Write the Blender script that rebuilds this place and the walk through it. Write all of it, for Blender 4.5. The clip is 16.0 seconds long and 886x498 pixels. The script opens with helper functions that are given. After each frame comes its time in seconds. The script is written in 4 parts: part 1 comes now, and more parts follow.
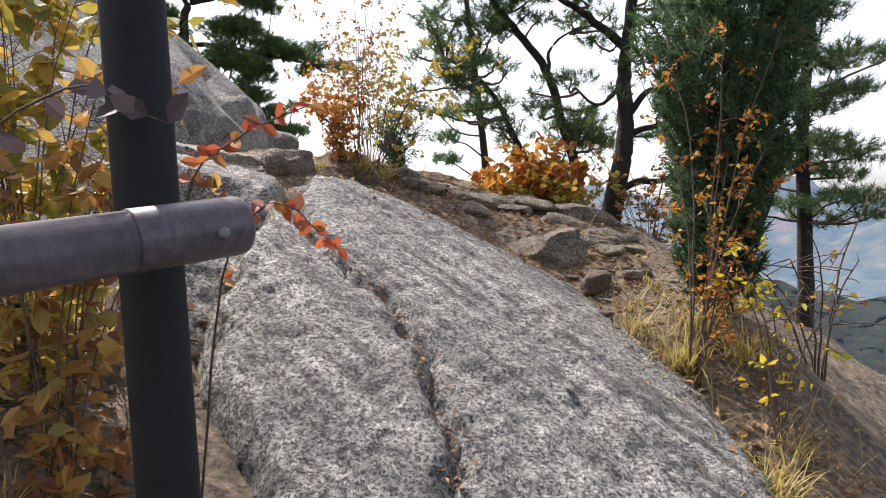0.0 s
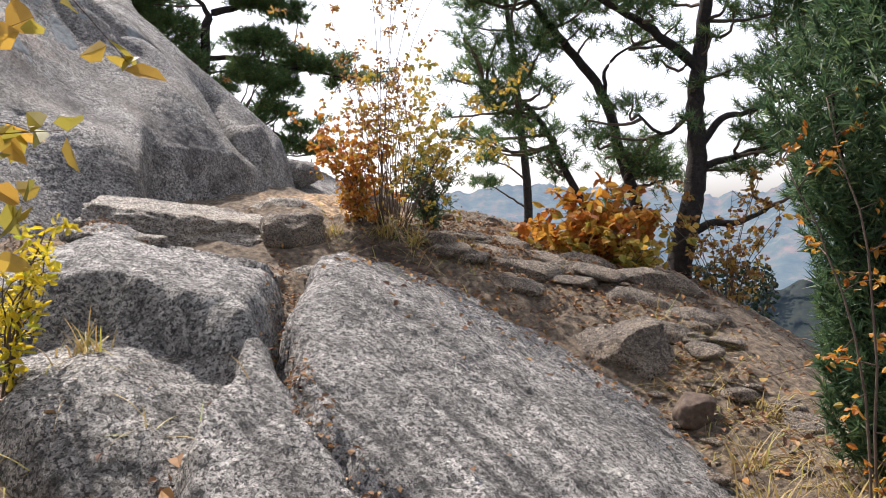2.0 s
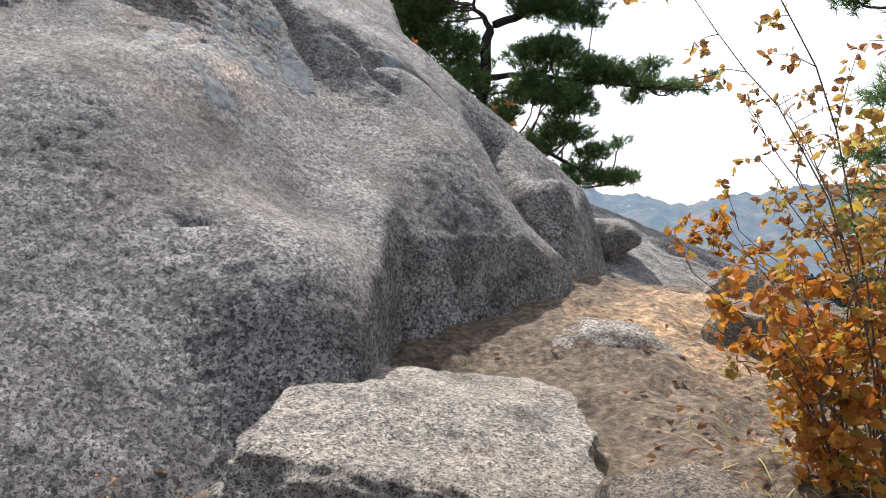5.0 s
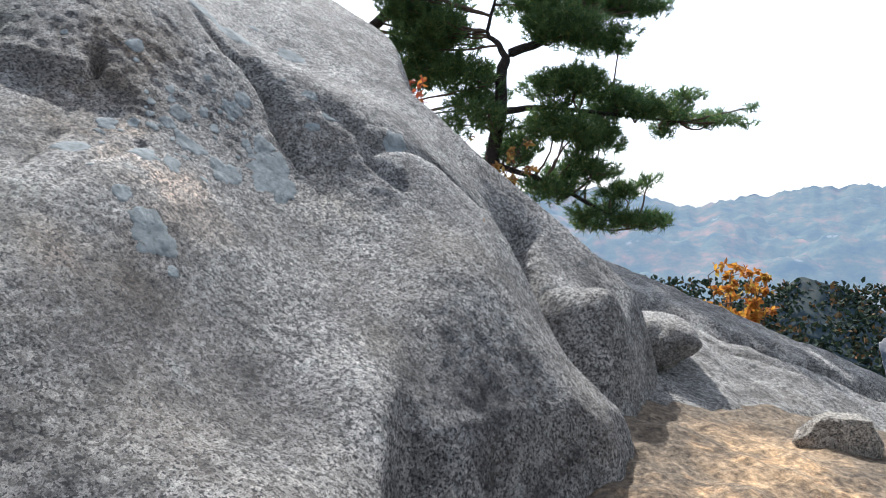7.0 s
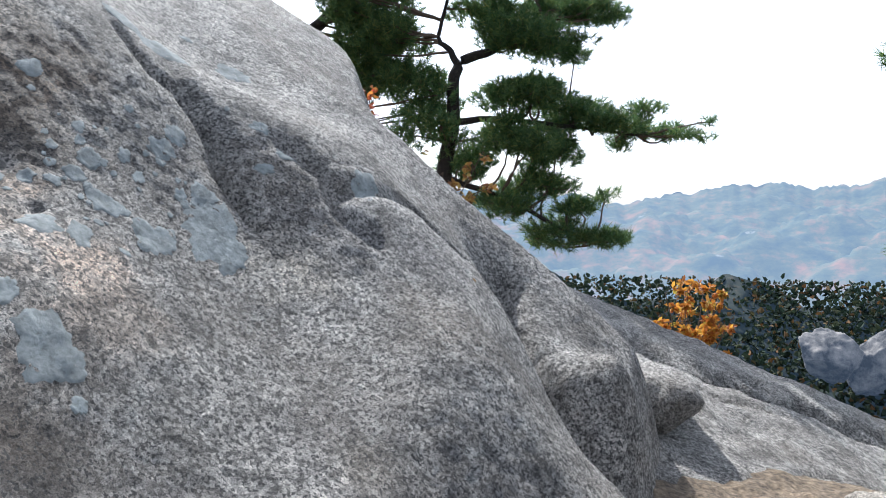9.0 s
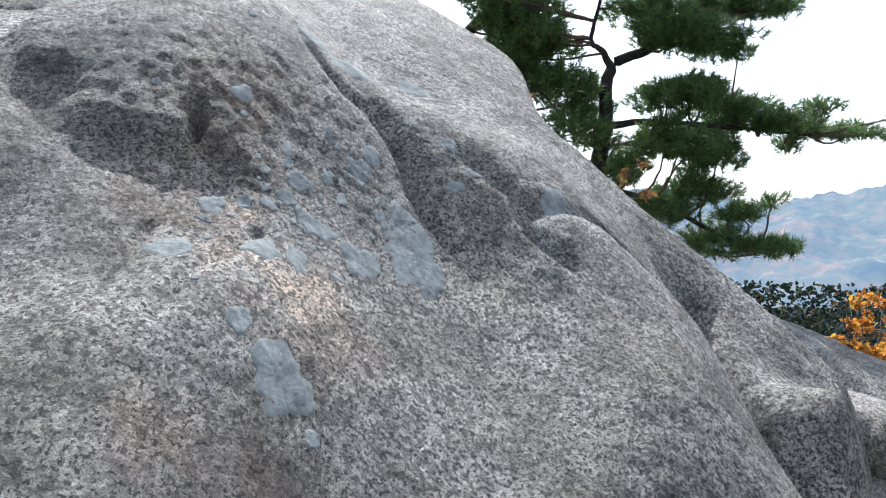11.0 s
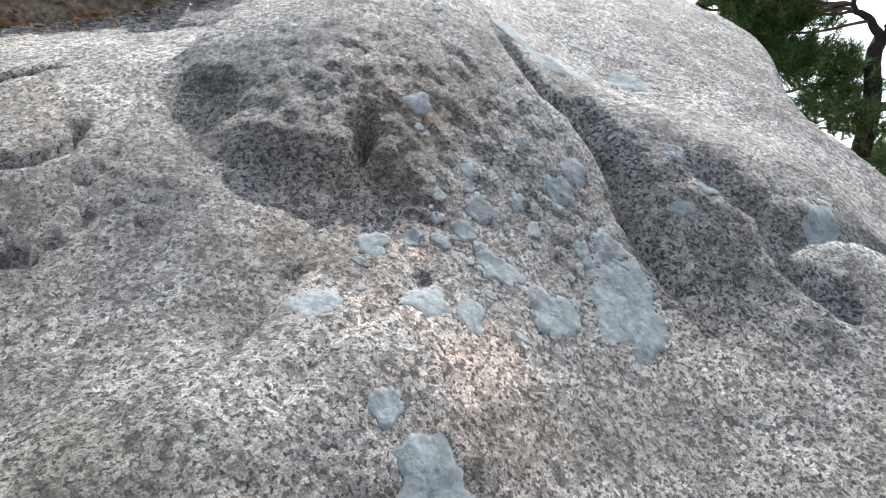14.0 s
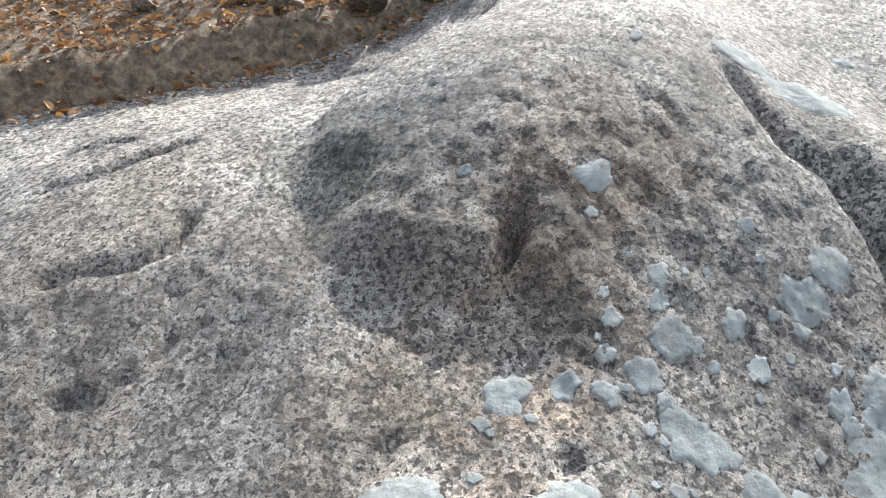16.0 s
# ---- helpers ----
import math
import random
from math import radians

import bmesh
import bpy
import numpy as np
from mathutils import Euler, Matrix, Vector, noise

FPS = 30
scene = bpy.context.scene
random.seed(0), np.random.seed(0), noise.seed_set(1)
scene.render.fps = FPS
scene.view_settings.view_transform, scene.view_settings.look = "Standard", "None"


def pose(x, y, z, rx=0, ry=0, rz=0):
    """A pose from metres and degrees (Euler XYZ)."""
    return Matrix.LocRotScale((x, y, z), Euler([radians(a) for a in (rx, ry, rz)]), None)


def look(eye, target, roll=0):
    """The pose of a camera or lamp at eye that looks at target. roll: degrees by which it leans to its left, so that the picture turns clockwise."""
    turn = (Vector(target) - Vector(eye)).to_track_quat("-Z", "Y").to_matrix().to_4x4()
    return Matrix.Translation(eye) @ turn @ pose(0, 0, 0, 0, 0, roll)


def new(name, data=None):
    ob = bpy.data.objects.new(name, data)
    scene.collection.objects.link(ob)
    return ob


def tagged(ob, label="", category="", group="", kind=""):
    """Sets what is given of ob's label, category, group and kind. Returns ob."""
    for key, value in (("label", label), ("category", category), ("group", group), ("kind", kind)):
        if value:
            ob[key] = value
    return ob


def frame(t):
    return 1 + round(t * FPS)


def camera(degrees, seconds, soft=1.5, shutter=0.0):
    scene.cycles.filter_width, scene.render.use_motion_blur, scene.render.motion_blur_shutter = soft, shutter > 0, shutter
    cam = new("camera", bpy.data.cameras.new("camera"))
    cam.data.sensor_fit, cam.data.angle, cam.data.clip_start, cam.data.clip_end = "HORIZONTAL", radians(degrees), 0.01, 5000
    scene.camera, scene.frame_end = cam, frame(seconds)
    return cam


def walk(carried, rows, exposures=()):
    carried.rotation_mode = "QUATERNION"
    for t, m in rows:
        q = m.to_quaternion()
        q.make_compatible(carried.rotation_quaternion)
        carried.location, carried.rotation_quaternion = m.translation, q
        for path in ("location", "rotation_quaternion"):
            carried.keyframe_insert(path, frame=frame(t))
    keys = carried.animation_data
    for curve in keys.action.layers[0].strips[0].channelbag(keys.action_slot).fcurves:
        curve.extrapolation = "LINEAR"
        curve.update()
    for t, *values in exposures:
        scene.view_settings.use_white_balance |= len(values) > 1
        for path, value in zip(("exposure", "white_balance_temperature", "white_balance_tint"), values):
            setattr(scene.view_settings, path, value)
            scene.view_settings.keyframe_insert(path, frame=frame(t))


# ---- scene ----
cam = camera(63.7, 16.0, soft=1.0)
METRES, EYE, TILT, LEAN, TURN = 8.0, 1.5, -3.0, 0.0, 0.0
ROWS = [
    (0.0, 0.0, 0.0, 0.0, 0.0, 0.0, 0.0),
    (0.5, -0.0036, 0.0328, 0.016, 0.25, -0.03, -0.01),
    (1.0, -0.0025, 0.0577, 0.0301, 0.5, 0.07, 0.07),
    (1.5, -0.0002, 0.0933, 0.0542, 0.8, 0.0, 0.12),
    (2.0, -0.0053, 0.1395, 0.0691, 2.84, -0.14, -0.03),
    (2.5, -0.0113, 0.175, 0.0934, 4.52, 0.07, -0.04),
    (3.0, -0.0125, 0.229, 0.1051, 8.05, -0.1, -0.07),
    (3.5, -0.0301, 0.2926, 0.1129, 13.48, -0.13, -0.6),
    (4.0, -0.0614, 0.3531, 0.1364, 19.8, -0.0, -0.95),
    (6.5, -0.1835, 0.5447, 0.2283, 25.8, -0.04, -0.82),
    (7.0, -0.1901, 0.5698, 0.2626, 25.09, 0.16, -0.73),
    (7.5, -0.2085, 0.5977, 0.2768, 24.62, -0.13, -0.75),
    (8.0, -0.2265, 0.6171, 0.2882, 19.39, -0.0, -0.37),
    (10.5, -0.2846, 0.6429, 0.3115, 25.09, 0.06, -0.54),
    (11.0, -0.2922, 0.6378, 0.3131, 30.1, 0.03, -0.81),
    (11.5, -0.2928, 0.6353, 0.3108, 35.02, -0.04, -0.97),
    (12.0, -0.2938, 0.6329, 0.31, 38.15, -0.16, -1.09),
    (12.5, -0.296, 0.635, 0.3105, 40.38, -0.36, -1.12),
    (13.0, -0.3005, 0.6433, 0.311, 43.14, -0.5, -1.2),
    (13.5, -0.3157, 0.6688, 0.3175, 45.87, -0.95, -1.24),
    (14.0, -0.3273, 0.6975, 0.3327, 47.43, -0.96, -1.15),
    (14.5, -0.3396, 0.7253, 0.3439, 51.44, -1.05, -1.25),
    (15.0, -0.3486, 0.7402, 0.3523, 56.85, -0.98, -1.52),
    (15.5, -0.3576, 0.7467, 0.3592, 61.69, -1.08, -1.64),
    (16.0, -0.3708, 0.7611, 0.3686, 66.73, -1.25, -1.64),
]
EXPOSURES = [(0.0, 0.6, 6350, 16), (4.0, 0.5, 6450, 17), (6.5, 0.62, 5850, 10), (11.0, 0.84, 5800, 10), (14.0, 1.12, 6000, 10), (16.0, 1.38, 6250, 10)]
walk(cam, [(t, pose(0, 0, EYE, TILT, LEAN, TURN) @ pose(METRES * x, METRES * y, METRES * z, 90 + pitch, roll, yaw)) for t, x, y, z, yaw, pitch, roll in ROWS], EXPOSURES)

# ---- light ----
SUN_LEFT, SUN_HIGH = 40.0, 50.0  # degrees to the left of +y, and above the horizon
world = bpy.data.worlds.new("sky")
scene.world = world
world.use_nodes = True
wn = world.node_tree.nodes
sky = wn.new("ShaderNodeTexSky")
sky.sky_type, sky.sun_disc = "NISHITA", False
sky.sun_elevation, sky.sun_rotation = radians(SUN_HIGH), radians(-SUN_LEFT)
sky.dust_density, sky.air_density, sky.altitude = 3.5, 1.0, 600
wn["Background"].inputs["Strength"].default_value = 0.17
hazy = wn.new("ShaderNodeHueSaturation")
hazy.inputs["Saturation"].default_value = 0.35
world.node_tree.links.new(sky.outputs["Color"], hazy.inputs["Color"])
world.node_tree.links.new(hazy.outputs["Color"], wn["Background"].inputs["Color"])
sun = new("sun", bpy.data.lights.new("sun", "SUN"))
sun.data.energy, sun.data.angle, sun.data.color = 4.5, radians(0.6), (1.0, 0.94, 0.84)
sa, se = radians(SUN_LEFT), radians(SUN_HIGH)
sun_dir = Vector((-math.sin(sa) * math.cos(se), math.cos(sa) * math.cos(se), math.sin(se)))
sun.matrix_world = look(sun_dir * 40, (0, 0, 0))


# ---- materials ----
def material(name):
    m = bpy.data.materials.new(name)
    m.use_nodes = True
    nt = m.node_tree
    return m, nt, nt.nodes["Principled BSDF"]


def noise_node(nt, scale, detail=6, rough=0.6, vec=None, kind="ShaderNodeTexNoise"):
    n = nt.nodes.new(kind)
    n.inputs["Scale"].default_value = scale
    if kind == "ShaderNodeTexNoise":
        n.inputs["Detail"].default_value, n.inputs["Roughness"].default_value = detail, rough
    if vec is not None:
        nt.links.new(vec, n.inputs["Vector"])
    return n


def ramp_node(nt, src, stops):
    r = nt.nodes.new("ShaderNodeValToRGB")
    e = r.color_ramp.elements
    while len(e) < len(stops):
        e.new(0.5)
    for el, (p, c) in zip(e, stops):
        el.position = p
        el.color = (*c, 1) if len(c) == 3 else (c[0], c[0], c[0], 1)
    nt.links.new(src, r.inputs["Fac"])
    return r.outputs["Color"]


def mix_node(nt, fac, a, b, mode="MIX"):
    m = nt.nodes.new("ShaderNodeMix")
    m.data_type, m.blend_type = "RGBA", mode
    for sock, v in ((m.inputs["Factor"], fac), (m.inputs[6], a), (m.inputs[7], b)):
        if isinstance(v, bpy.types.NodeSocket):
            nt.links.new(v, sock)
        else:
            sock.default_value = v if isinstance(v, (int, float)) else (*v, 1)
    return m.outputs[2]


def bump_node(nt, bsdf, height, strength, distance):
    b = nt.nodes.new("ShaderNodeBump")
    b.inputs["Strength"].default_value, b.inputs["Distance"].default_value = strength, distance
    nt.links.new(height, b.inputs["Height"])
    nt.links.new(b.outputs["Normal"], bsdf.inputs["Normal"])


def coords(nt, stretch=(1, 1, 1)):
    tc = nt.nodes.new("ShaderNodeTexCoord")
    mp = nt.nodes.new("ShaderNodeMapping")
    mp.inputs["Scale"].default_value = stretch
    nt.links.new(tc.outputs["Object"], mp.inputs["Vector"])
    return mp.outputs["Vector"]


def stains_and_shade(nt, col, v, zones):
    """Ragged areas of stain and of painted light and shade, each a place, a radius, a tint and its strength."""
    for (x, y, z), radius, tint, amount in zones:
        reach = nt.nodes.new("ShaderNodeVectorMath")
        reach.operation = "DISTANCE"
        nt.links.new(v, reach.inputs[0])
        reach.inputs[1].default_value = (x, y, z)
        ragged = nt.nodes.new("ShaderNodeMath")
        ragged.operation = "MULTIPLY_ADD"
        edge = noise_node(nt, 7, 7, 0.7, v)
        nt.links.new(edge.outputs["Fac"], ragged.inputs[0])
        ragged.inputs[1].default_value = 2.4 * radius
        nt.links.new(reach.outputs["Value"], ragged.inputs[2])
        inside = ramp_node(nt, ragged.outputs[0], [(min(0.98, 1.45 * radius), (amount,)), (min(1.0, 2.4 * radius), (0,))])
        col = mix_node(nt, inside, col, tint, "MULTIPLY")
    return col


def granite(name, light, dark, stain, stain_amount, speckle=1.0, lichen=0.0, streak=0.0, turn=0.0, zones=()):
    """Coarse weathered granite: pale feldspar, dark mica, broad stains and run-off streaks, pale lichen crust, and
    zones of stain and of painted light and shade.
    """
    m, nt, b = material(name)
    v = coords(nt)
    mid = [0.45 * a + 0.55 * c for a, c in zip(light, dark)]
    bright = [min(0.9, 1.55 * a) for a in light]
    grain = noise_node(nt, 42 * speckle, 8, 0.85, v)
    col = ramp_node(nt, grain.outputs["Fac"], [(0.42, dark), (0.475, mid), (0.53, light), (0.6, bright)])
    bent = nt.nodes.new("ShaderNodeVectorMath")
    bent.operation = "MULTIPLY_ADD"
    warp = noise_node(nt, 60 * speckle, 3, 0.6, v)
    nt.links.new(warp.outputs["Color"], bent.inputs[0])
    bent.inputs[1].default_value = (0.022, 0.022, 0.022)
    nt.links.new(v, bent.inputs[2])
    cells = noise_node(nt, 95 * speckle, vec=bent.outputs[0], kind="ShaderNodeTexVoronoi")
    shade = nt.nodes.new("ShaderNodeSeparateColor")
    nt.links.new(cells.outputs["Color"], shade.inputs["Color"])
    crystal = ramp_node(nt, shade.outputs["Red"], [(0.18, dark), (0.34, mid), (0.58, light), (0.92, bright)])
    col = mix_node(nt, 0.6, col, crystal)
    weather = noise_node(nt, 1.4, 6, 0.62, v)
    col = mix_node(nt, ramp_node(nt, weather.outputs["Fac"], [(0.45, (0,)), (0.66, (stain_amount,))]), col, stain)
    col = stains_and_shade(nt, col, v, zones)
    tone = noise_node(nt, 4.5, 8, 0.7, v)
    col = mix_node(nt, 0.85, col, ramp_node(nt, tone.outputs["Fac"], [(0.34, (0.32,)), (0.5, (0.88,)), (0.66, (1.35,))]), "MULTIPLY")
    if streak:
        sv = coords(nt)
        sv.node.vector_type = "TEXTURE"
        sv.node.inputs["Scale"].default_value = (1.6, 0.07, 1.0)
        sv.node.inputs["Rotation"].default_value = (0, 0, radians(turn))
        lines = noise_node(nt, 1.0, 7, 0.6, sv)
        where = noise_node(nt, 1.1, 4, 0.6, v)
        col = mix_node(nt, ramp_node(nt, where.outputs["Fac"], [(0.4, (0.15 * streak,)), (0.6, (streak,))]), col, ramp_node(nt, lines.outputs["Fac"], [(0.4, (0.13,)), (0.5, (0.8,)), (0.6, (1.25,))]), "MULTIPLY")
    if lichen:
        crust = noise_node(nt, 9, 5, 0.65, v)
        col = mix_node(nt, ramp_node(nt, crust.outputs["Fac"], [(0.60, (0,)), (0.66, (lichen,))]), col, (0.42, 0.45, 0.43))
    mica = noise_node(nt, 120 * speckle, 2, 0.5, v)
    col = mix_node(nt, ramp_node(nt, mica.outputs["Fac"], [(0.57, (0,)), (0.61, (0.9,))]), col, (0.025, 0.025, 0.027))
    grit = noise_node(nt, 210, 3, 0.7, v)
    col = mix_node(nt, 0.8, col, ramp_node(nt, grit.outputs["Fac"], [(0.38, (0.35,)), (0.5, (1.0,)), (0.62, (1.5,))]), "MULTIPLY")
    nt.links.new(col, b.inputs["Base Color"])
    b.inputs["Roughness"].default_value = 0.8
    rough = noise_node(nt, 38 * speckle, 8, 0.8, v)
    knobs = mix_node(nt, 0.45, rough.outputs["Fac"], shade.outputs["Green"])
    bump_node(nt, b, knobs, 1.0, 0.055)
    return m


def mottled(name, stops, scale, rough=0.85, bump=0.5, dist=0.01, scale2=0.0, zones=()):
    m, nt, b = material(name)
    v = coords(nt)
    n = noise_node(nt, scale, 8, 0.7, v)
    col = ramp_node(nt, n.outputs["Fac"], stops)
    if scale2:
        n2 = noise_node(nt, scale2, 5, 0.6, v)
        col = mix_node(nt, 0.8, col, ramp_node(nt, n2.outputs["Fac"], [(0.3, (0.5,)), (0.7, (1.2,))]), "MULTIPLY")
    col = stains_and_shade(nt, col, v, zones)
    nt.links.new(col, b.inputs["Base Color"])
    b.inputs["Roughness"].default_value = rough
    bump_node(nt, b, n.outputs["Fac"], bump, dist)
    return m


def leafy(name, stops, glow=0.45, rough=0.55):
    """Leaves and blades: a colour for each one, and light shining through them."""
    m, nt, b = material(name)
    g = nt.nodes.new("ShaderNodeNewGeometry")
    col = ramp_node(nt, g.outputs["Random Per Island"], stops)
    nt.links.new(col, b.inputs["Base Color"])
    b.inputs["Roughness"].default_value = rough
    t = nt.nodes.new("ShaderNodeBsdfTranslucent")
    nt.links.new(col, t.inputs["Color"])
    mx = nt.nodes.new("ShaderNodeMixShader")
    mx.inputs[0].default_value = glow
    nt.links.new(b.outputs[0], mx.inputs[1])
    nt.links.new(t.outputs[0], mx.inputs[2])
    nt.links.new(mx.outputs[0], nt.nodes["Material Output"].inputs["Surface"])
    return m


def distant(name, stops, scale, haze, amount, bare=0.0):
    """Far woods and hills, with the blue haze of distance mixed into the surface as a glow."""
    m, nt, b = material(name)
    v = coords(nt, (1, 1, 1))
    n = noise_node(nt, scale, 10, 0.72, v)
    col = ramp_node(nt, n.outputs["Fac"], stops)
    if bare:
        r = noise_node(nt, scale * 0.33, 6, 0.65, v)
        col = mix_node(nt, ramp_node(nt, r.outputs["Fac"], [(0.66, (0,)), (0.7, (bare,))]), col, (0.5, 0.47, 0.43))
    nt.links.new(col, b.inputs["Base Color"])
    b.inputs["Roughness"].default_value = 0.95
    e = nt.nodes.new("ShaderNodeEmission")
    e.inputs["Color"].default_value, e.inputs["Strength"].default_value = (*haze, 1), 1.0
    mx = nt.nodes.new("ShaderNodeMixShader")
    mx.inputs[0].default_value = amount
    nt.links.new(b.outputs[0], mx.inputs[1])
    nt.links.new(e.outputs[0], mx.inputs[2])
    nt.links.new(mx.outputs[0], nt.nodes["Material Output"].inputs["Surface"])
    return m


WARM, SHADE_TINT, UMBER, CREAM, MOSS, SLATE = (1.55, 1.38, 1.25), (0.5, 0.5, 0.53), (0.72, 0.62, 0.52), (1.6, 1.5, 1.32), (0.36, 0.37, 0.29), (0.5, 0.54, 0.6)
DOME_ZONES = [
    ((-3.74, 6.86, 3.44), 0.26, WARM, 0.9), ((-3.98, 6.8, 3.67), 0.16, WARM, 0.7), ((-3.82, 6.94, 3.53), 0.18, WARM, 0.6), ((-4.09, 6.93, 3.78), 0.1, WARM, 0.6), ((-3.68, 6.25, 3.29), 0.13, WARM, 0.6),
    # shade painted on the face beyond the groove and the recessed facet
    ((-3.54, 8.04, 3.58), 0.3, SHADE_TINT, 0.45), ((-4.0, 8.1, 4.0), 0.22, SHADE_TINT, 0.5), ((-3.2, 8.27, 3.5), 0.28, SHADE_TINT, 0.85), ((-2.68, 7.4, 2.6), 0.34, SHADE_TINT, 0.85),
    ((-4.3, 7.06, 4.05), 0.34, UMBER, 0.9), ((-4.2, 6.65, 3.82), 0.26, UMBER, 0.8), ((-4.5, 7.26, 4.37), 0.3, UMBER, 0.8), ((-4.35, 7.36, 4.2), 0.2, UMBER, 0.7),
    # pale bench rock, with its sunlit brightness put into the colour
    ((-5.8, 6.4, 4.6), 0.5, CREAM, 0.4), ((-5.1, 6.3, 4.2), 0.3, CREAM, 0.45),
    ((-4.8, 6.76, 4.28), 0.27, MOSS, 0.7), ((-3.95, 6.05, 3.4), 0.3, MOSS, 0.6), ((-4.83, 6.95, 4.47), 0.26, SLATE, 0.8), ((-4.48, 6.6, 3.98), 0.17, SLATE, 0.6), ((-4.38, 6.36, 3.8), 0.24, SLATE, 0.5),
    # pale rock, a ledge painted lit, and shade painted over the foot
    ((-3.65, 7.75, 3.4), 0.24, CREAM, 0.6), ((-3.0, 7.2, 2.9), 0.12, CREAM, 0.4), ((-3.45, 6.32, 3.04), 0.34, SHADE_TINT, 0.8), ((-3.1, 6.6, 2.75), 0.34, SHADE_TINT, 0.8), ((-3.15, 7.2, 2.95), 0.25, SHADE_TINT, 0.4), ((-3.55, 6.42, 3.16), 0.2, UMBER, 0.7),
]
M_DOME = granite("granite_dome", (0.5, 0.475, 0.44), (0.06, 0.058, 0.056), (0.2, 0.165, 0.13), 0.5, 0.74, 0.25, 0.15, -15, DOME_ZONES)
M_SLAB = granite("granite_slab", (0.54, 0.515, 0.48), (0.075, 0.073, 0.068), (0.2, 0.19, 0.17), 0.25, 0.78, 0.15, 0.75, -38)
M_STONE = granite("weathered_stone", (0.37, 0.305, 0.235), (0.09, 0.075, 0.058), (0.22, 0.16, 0.1), 0.6, 1.0, 0.1)
M_STEP = granite("pale_step_granite", (0.6, 0.54, 0.46), (0.15, 0.13, 0.11), (0.34, 0.26, 0.18), 0.45, 0.9, 0.1)
# the mound's dark humus tint also holds the shade of its bushes
HUMUS_SHADE, SAND = (0.3, 0.26, 0.25), (2.6, 2.3, 1.9)
SOIL_ZONES = [((-0.55, 5.5, 1.75), 0.32, HUMUS_SHADE, 0.85), ((-1.5, 8.3, 1.95), 0.42, SAND, 0.9), ((-1.2, 7.4, 1.9), 0.42, SAND, 0.9), ((-1.0, 8.0, 1.95), 0.42, SAND, 0.8), ((-1.75, 7.7, 1.92), 0.42, SAND, 0.8), ((-1.6, 8.9, 2.0), 0.42, SAND, 0.8), ((-2.3, 4.7, 1.9), 0.4, SAND, 0.6), ((-1.7, 2.3, 1.0), 0.5, HUMUS_SHADE, 0.8)]
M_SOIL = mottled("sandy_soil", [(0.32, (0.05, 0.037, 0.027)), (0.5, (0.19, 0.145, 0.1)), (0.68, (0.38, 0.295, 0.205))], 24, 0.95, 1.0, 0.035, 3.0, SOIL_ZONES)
M_BARK = mottled("pine_bark", [(0.35, (0.01, 0.008, 0.007)), (0.6, (0.035, 0.027, 0.022)), (0.75, (0.08, 0.055, 0.04))], 22, 0.9, 1.0, 0.02)
M_TWIG = mottled("twig_bark", [(0.3, (0.05, 0.035, 0.025)), (0.7, (0.16, 0.11, 0.08))], 40, 0.85, 0.5, 0.004)
M_POST = mottled("charcoal_plastic_wood", [(0.3, (0.0025, 0.003, 0.005)), (0.7, (0.008, 0.009, 0.013))], 14, 0.75, 0.35, 0.003, 60)
M_RAIL = mottled("brown_grey_plastic_wood", [(0.3, (0.07, 0.06, 0.075)), (0.7, (0.125, 0.105, 0.125))], 12, 0.4, 0.3, 0.003, 70)
M_METAL = mottled("screw_steel", [(0.3, (0.1, 0.1, 0.11)), (0.7, (0.25, 0.25, 0.27))], 60, 0.4, 0.1, 0.001)
M_NEEDLE = leafy("pine_needles", [(0.0, (0.045, 0.1, 0.045)), (0.5, (0.09, 0.17, 0.06)), (0.85, (0.15, 0.23, 0.07)), (1.0, (0.28, 0.29, 0.08))], 0.5)
M_JUNIPER = leafy("juniper_sprays", [(0.0, (0.04, 0.085, 0.045)), (0.6, (0.075, 0.14, 0.06)), (1.0, (0.15, 0.21, 0.08))], 0.45)
M_ORANGE = leafy("orange_leaves", [(0.0, (0.3, 0.09, 0.02)), (0.4, (0.5, 0.2, 0.03)), (0.75, (0.6, 0.32, 0.05)), (1.0, (0.3, 0.26, 0.05))], 0.5)
M_BROWN = leafy("dry_brown_leaves", [(0.0, (0.22, 0.09, 0.04)), (0.4, (0.38, 0.2, 0.06)), (0.8, (0.5, 0.32, 0.08)), (1.0, (0.28, 0.26, 0.07))], 0.5)
M_OLIVE = leafy("yellow_green_leaves", [(0.0, (0.2, 0.2, 0.04)), (0.5, (0.45, 0.36, 0.06)), (1.0, (0.55, 0.32, 0.06))], 0.5)
M_YELLOW = leafy("yellow_leaves", [(0.0, (0.5, 0.42, 0.03)), (0.6, (0.8, 0.6, 0.04)), (1.0, (0.35, 0.42, 0.05))], 0.5)
M_RED = leafy("red_orange_leaves", [(0.0, (0.3, 0.06, 0.03)), (0.5, (0.5, 0.13, 0.05)), (0.8, (0.55, 0.24, 0.05)), (1.0, (0.12, 0.05, 0.045))], 0.5)
M_STRAW = leafy("straw_grass", [(0.0, (0.3, 0.2, 0.08)), (0.5, (0.48, 0.36, 0.14)), (0.85, (0.5, 0.45, 0.1)), (1.0, (0.25, 0.3, 0.06))], 0.4)
M_FARWOOD = leafy("far_woods", [(0.0, (0.012, 0.025, 0.018)), (0.6, (0.025, 0.045, 0.025)), (0.85, (0.05, 0.06, 0.025)), (1.0, (0.16, 0.08, 0.03))], 0.2, 0.9)
M_PURPLE = leafy("dull_purple_leaves", [(0.0, (0.06, 0.045, 0.055)), (1.0, (0.13, 0.09, 0.1))], 0.3)
